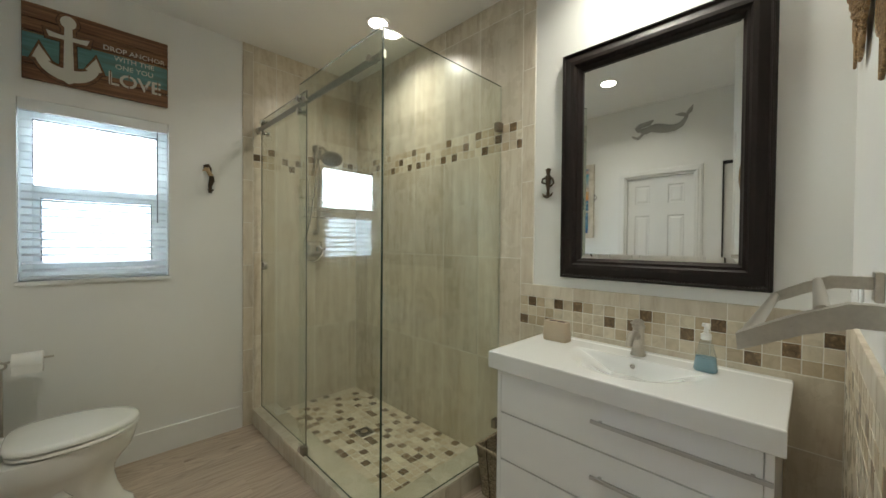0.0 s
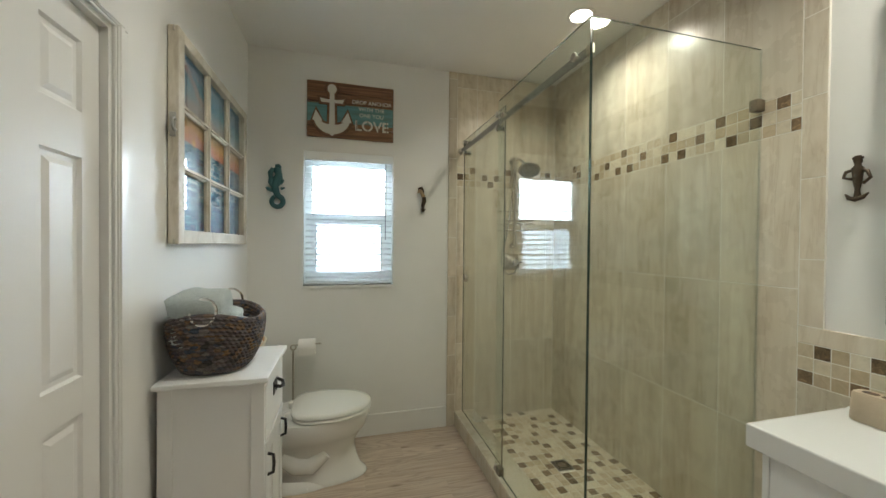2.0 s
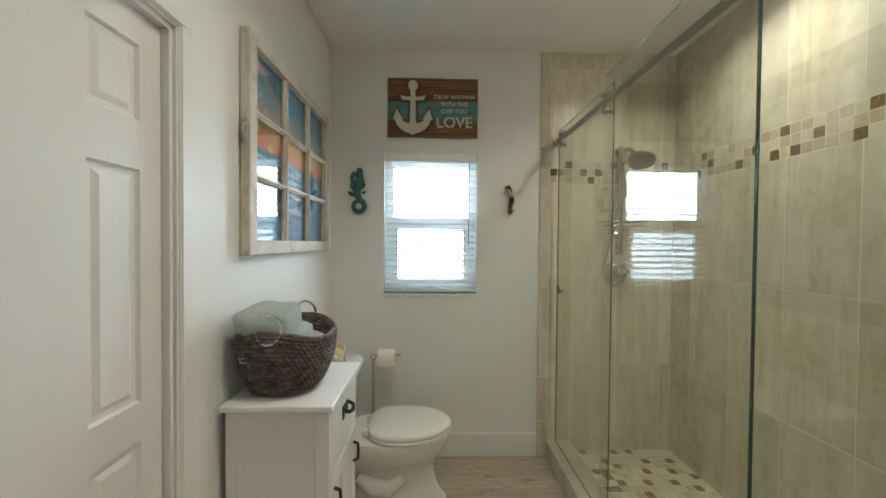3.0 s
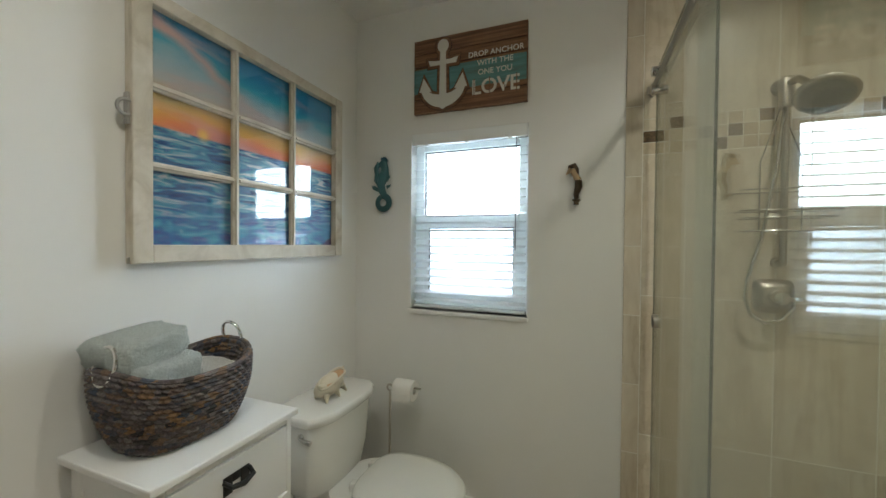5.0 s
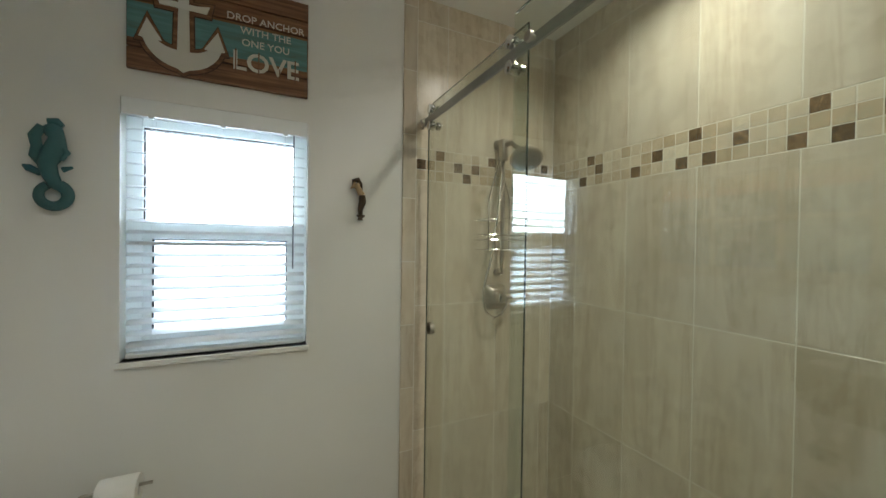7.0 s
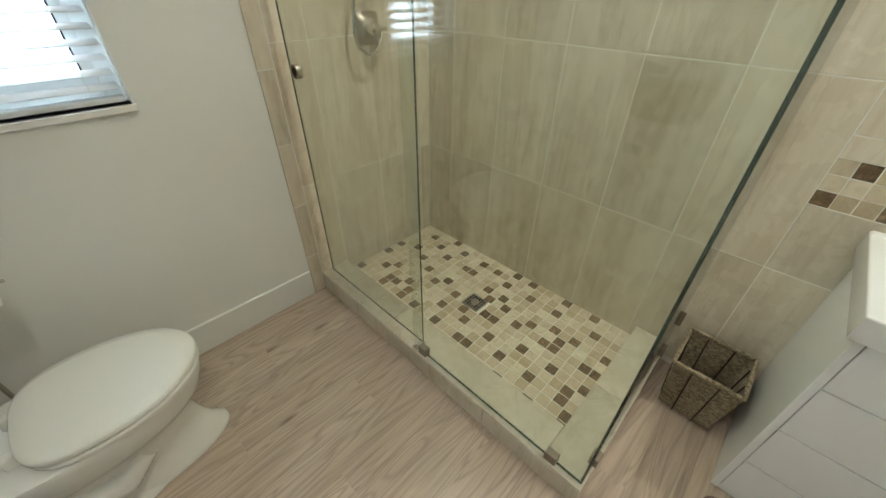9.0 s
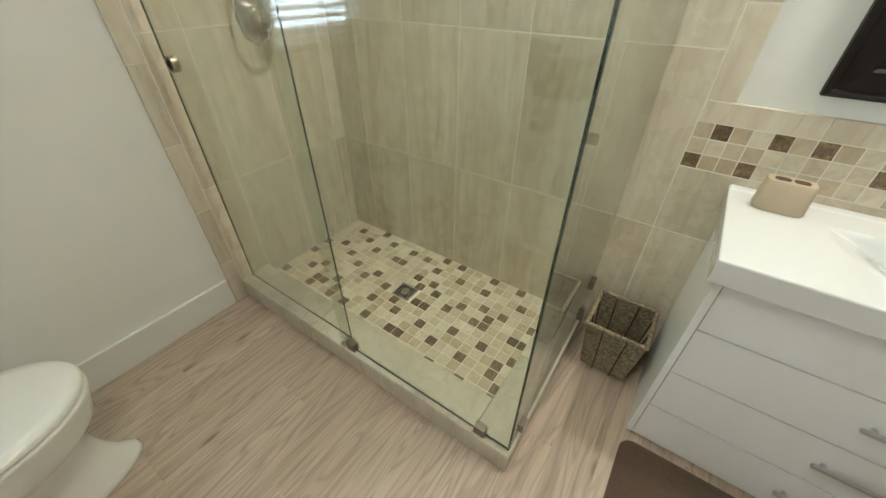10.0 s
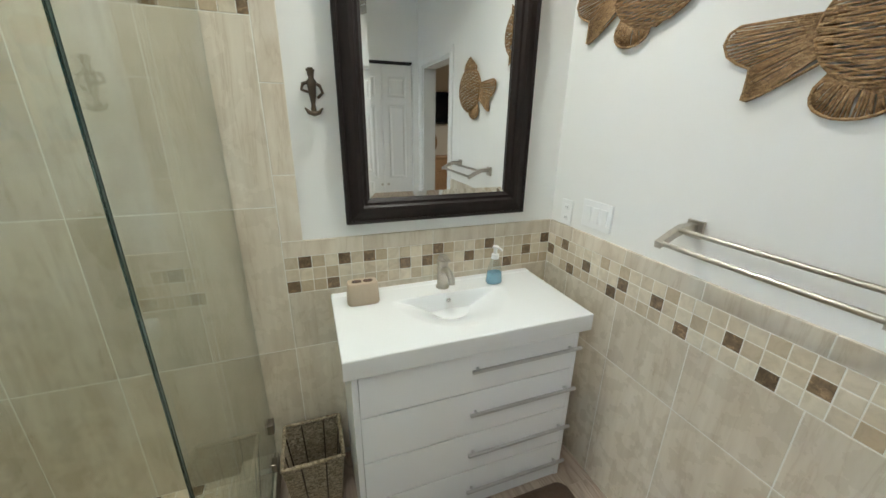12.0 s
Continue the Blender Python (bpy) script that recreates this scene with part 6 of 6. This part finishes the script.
# ---- bedroom glimpse ----
tv = thing("television", "black flat television on the bedroom wall", "television")
part("cabinet", box(-4.249, -4.19, -1.85, -0.95, 1.50, 2.10, 0.008), M_BLACK, tv)
part("screen", box(-4.1915, -4.186, -1.83, -0.97, 1.53, 2.08), M_SCREEN, tv, smooth=None)
dresser = thing("dresser", "tan wooden dresser in the bedroom", "dresser")
part("body", box(-4.23, -3.80, -2.2, -0.75, 0.06, 0.86, 0.006), M_TAN, dresser)
part("top", box(-4.24, -3.78, -2.22, -0.73, 0.86, 0.89, 0.005), M_TAN, dresser)
for z in (0.12, 0.37, 0.62):
    for y in (-2.17, -1.46):
        d_ = part("drawer", box(-3.80, -3.788, y, y + 0.69, z, z + 0.22, 0.004), M_TAN, dresser)
        part("knob", lathe([(0.006, 0), (0.016, 0.012), (0.014, 0.022), (0.002, 0.026)], (-3.788, y + 0.345, z + 0.11), TURN_X, 14), M_BRONZE, d_)
# a plain upright disc stands in for the round rattan chair
chair = thing("rattan_mirror", "flat rattan disc standing in for a round chair", "decor")
part("rattan_disc", lathe([(0.0, -0.01), (0.26, -0.01), (0.27, 0.0), (0.26, 0.01), (0.0, 0.012)], (-4.05, -1.15, 1.15), TURN_X @ Matrix.Rotation(radians(0), 4, 'Y'), 36), M_ROPE, chair)

# ---- tiles, planks and mosaic ----
P = 0.0508


def field(parent, side, us, vs, plane, d, material, name="tile"):
    for a, b_ in zip(us, us[1:]):
        for c, e in zip(vs, vs[1:]):
            lay(parent, name, side, a, b_, c, e, plane, d, material, 0.0034)


def band(parent, side, u_start, sign, v0, plane, d, rows, u_end):
    """Three rows of small squares; '#' marks a brown one; the top row first."""
    for r, row in enumerate(rows):
        v = v0 + (2 - r) * P
        for c, ch in enumerate(row):
            a, b_ = u_start + sign * c * P, u_start + sign * (c + 1) * P
            if sign * (b_ - u_end) > 0:
                b_ = u_end
            if sign * (u_end - a) < 0.01:
                continue
            lay(parent, "mosaic_tile", side, min(a, b_), max(a, b_), v, v + P, plane, d, M_MOSDARK if ch == "#" else M_MOSAIC, 0.0027)


D = 0.010
# grout beds behind the tiles
structure("tile_bed", merge(box(EAST - 0.009, EAST - 0.0005, 1.142, NF, 0, TOP - 0.002), box(EAST - 0.009, EAST - 0.0005, SOUTH, 1.142, 0, 1.108)), M_GROUT, "pale grout bed")
structure("tile_bed", box(0.826, EAST - 0.0095, NORTH - 0.009, NORTH - 0.0005, 0, TOP - 0.002), M_GROUT, "pale grout bed")
structure("tile_bed", box(DX1 + 0.066, EAST - 0.0095, SOUTH + 0.0005, SOUTH + 0.009, 0, 1.108), M_GROUT, "pale grout bed")
ROWS_Z = [0.03, 0.640, 1.250, 1.862]
E_US = [1.220, 1.525, 1.830, 2.135, 2.440, 2.745, NF]
field(wall_east, "E", E_US, ROWS_Z, EAST, D, M_TILE)
field(wall_east, "E", E_US, [2.0144, 2.625, TOP], EAST, D, M_TILE)
band(wall_east, "E", NF, -1, 1.862, EAST, D, (".....#.........#......#....#....#.", "......#.....#.....#......#....#...", "....#.....#...#.#....#.#....#....#"), 1.220)
field(wall_east, "E", [1.142, 1.220], [1.113, 1.365, 1.670, 1.975, 2.280, 2.585, TOP], EAST, D, M_TRIMTILE, "bullnose_tile")
field(wall_east, "E", [SOUTH + 0.01, 0.305, 0.610, 0.915, 1.220], [0.03, 0.640, 0.895], EAST, D, M_TILE)
band(wall_east, "E", 1.220, -1, 0.895, EAST, D, (".#..#.#.....#....#.....#", ".........#.#...#.....#..", "#..#...............#...."), SF)
field(wall_east, "E", [SF, 0.305, 0.610, 0.915, 1.220], [1.0474, 1.113], EAST, D + 0.001, M_TRIMTILE, "bullnose_tile")
N_US = [0.893, 1.056, 1.361, 1.666, EF]
field(wall_north, "N", N_US, ROWS_Z, NORTH, D, M_TILE)
field(wall_north, "N", N_US, [2.0144, 2.625, TOP], NORTH, D, M_TILE)
band(wall_north, "N", 0.893, 1, 1.862, NORTH, D, ("..#.....#......#.", "#...#.#..........", ".....#.......#..."), EF)
field(wall_north, "N", [0.824, 0.893], [0.0, 0.245, 0.550, 0.855, 1.160, 1.465, 1.770, 2.075, 2.380, 2.685, TOP], NORTH, D, M_TRIMTILE, "bullnose_tile")
S_US = [DX1 + 0.066, 0.660, 0.965, 1.270, 1.575, EF]
field(wall_south, "S", S_US, [0.0, 0.632, 0.895], SOUTH, D, M_TILE)
band(wall_south, "S", EF, -1, 0.895, SOUTH, D, ("..#........................", "#....#...#..#....#...#.....", "...#....#.....#....#......."), DX1 + 0.066)
field(wall_south, "S", S_US, [1.0474, 1.113], SOUTH, D + 0.001, M_TRIMTILE, "bullnose_tile")

# kerb: tan faces, cream marble top
for a, b_ in ((CYS, 1.76), (1.76, 2.37), (2.37, NF)):
    o = new("kerb_tile", slab(b_ - a - 0.003, CTOP - 0.012, 0.010, M_CURB))
    o.parent, o.matrix_basis = curb, Matrix.Translation((CX + 0.010, (a + b_) / 2, (CTOP - 0.010) / 2)) @ Matrix(((0, 0, -1), (-1, 0, 0), (0, 1, 0))).to_4x4()
for a, b_ in ((CX, 1.30), (1.30, EF)):
    o = new("kerb_tile", slab(b_ - a - 0.003, CTOP - 0.012, 0.010, M_CURB))
    o.parent, o.matrix_basis = curb, Matrix.Translation(((a + b_) / 2, CYS + 0.010, (CTOP - 0.010) / 2)) @ Matrix(((1, 0, 0), (0, 0, -1), (0, 1, 0))).to_4x4()
for x0, x1, y0, y1 in ((CX, 1.052, 2.37, NF), (CX, 1.052, 1.500, 2.37), (CX, 1.30, CYS, 1.500), (1.30, EF, CYS, 1.500)):
    lay(curb, "kerb_top", "F", x0, x1, y0, y1, CTOP - 0.010, 0.010, M_CURB, 0.002)
for y0, y1 in ((1.502, 2.2), (2.2, NF)):
    o = new("kerb_tile", slab(y1 - y0 - 0.003, CTOP - SH_Z - 0.012, 0.006, M_CURB))
    o.parent, o.matrix_basis = curb, Matrix.Translation((1.046, (y0 + y1) / 2, (CTOP - 0.010 + SH_Z) / 2)) @ Matrix(((0, 0, 1), (1, 0, 0), (0, 1, 0))).to_4x4()

# shower floor mosaic, rows from the north wall, columns from the east wall
FLOOR_ROWS = (".....#.#...#..", "..............", ".#..#....#....", "........#.....", "..#..#....##..", "#.........#...", "...#..#..#....", ".#........##..",
              ".......#......", "...#..#....#..", ".#.#..........", ".......#.#....", ".#.........#..", "....#...#.....", "#.#..#...#....", "....#..#...#..",
              "#....#.#...#..", "..#......#....", "......#.......", ".....#....#...", "#.#.....#...#.", "....#.#.......", ".....##...#...", "#...#...#...#.",
              "..#...........", "......#..##...", "....#.#.#..##.")
P2 = 0.0532
rest = []
for r, row in enumerate(FLOOR_ROWS):
    for c in range(13):
        x0, y0 = EF - (c + 1) * P2, NF - (r + 1) * P2
        xm, ym = x0 + P2 / 2, y0 + P2 / 2
        if 1.31 < xm < 1.43 and 2.142 < ym < 2.262:
            continue
        dark = row[c] == "#"
        if r >= 3:
            lay(SHOWER_BASE, "mosaic_tile", "F", x0, x0 + P2, y0, y0 + P2, SH_Z - 0.006, 0.006, M_MOSDARK if dark else M_MOSAIC, 0.0035)
        else:
            rest.append((x0, y0, dark))
for dark, mt in ((False, M_MOSAIC), (True, M_MOSDARK)):
    bs = [box(x + 0.0018, x + P2 - 0.0018, y + 0.0018, y + P2 - 0.0018, SH_Z - 0.006, SH_Z, 0.001, 1) for x, y, d in rest if d == dark]
    if bs:
        tagged(part("mosaic_tiles", merge(*bs), mt, SHOWER_BASE, smooth=None), kind="stuff")

# floor planks along x, staggered
row, y = 0, SOUTH - T
while y < NORTH:
    x = WEST - T - ((row * 0.47) % 1.2)
    while x < EAST:
        a, b_ = max(x, WEST - T), min(x + 1.2, EAST + 0.02)
        if b_ - a > 0.02:
            lay(floor, "plank", "F", a, b_, y, min(y + 0.152, NORTH), -0.006, 0.006, M_PLANK, 0.0006)
        x += 1.2
    y += 0.152
    row += 1
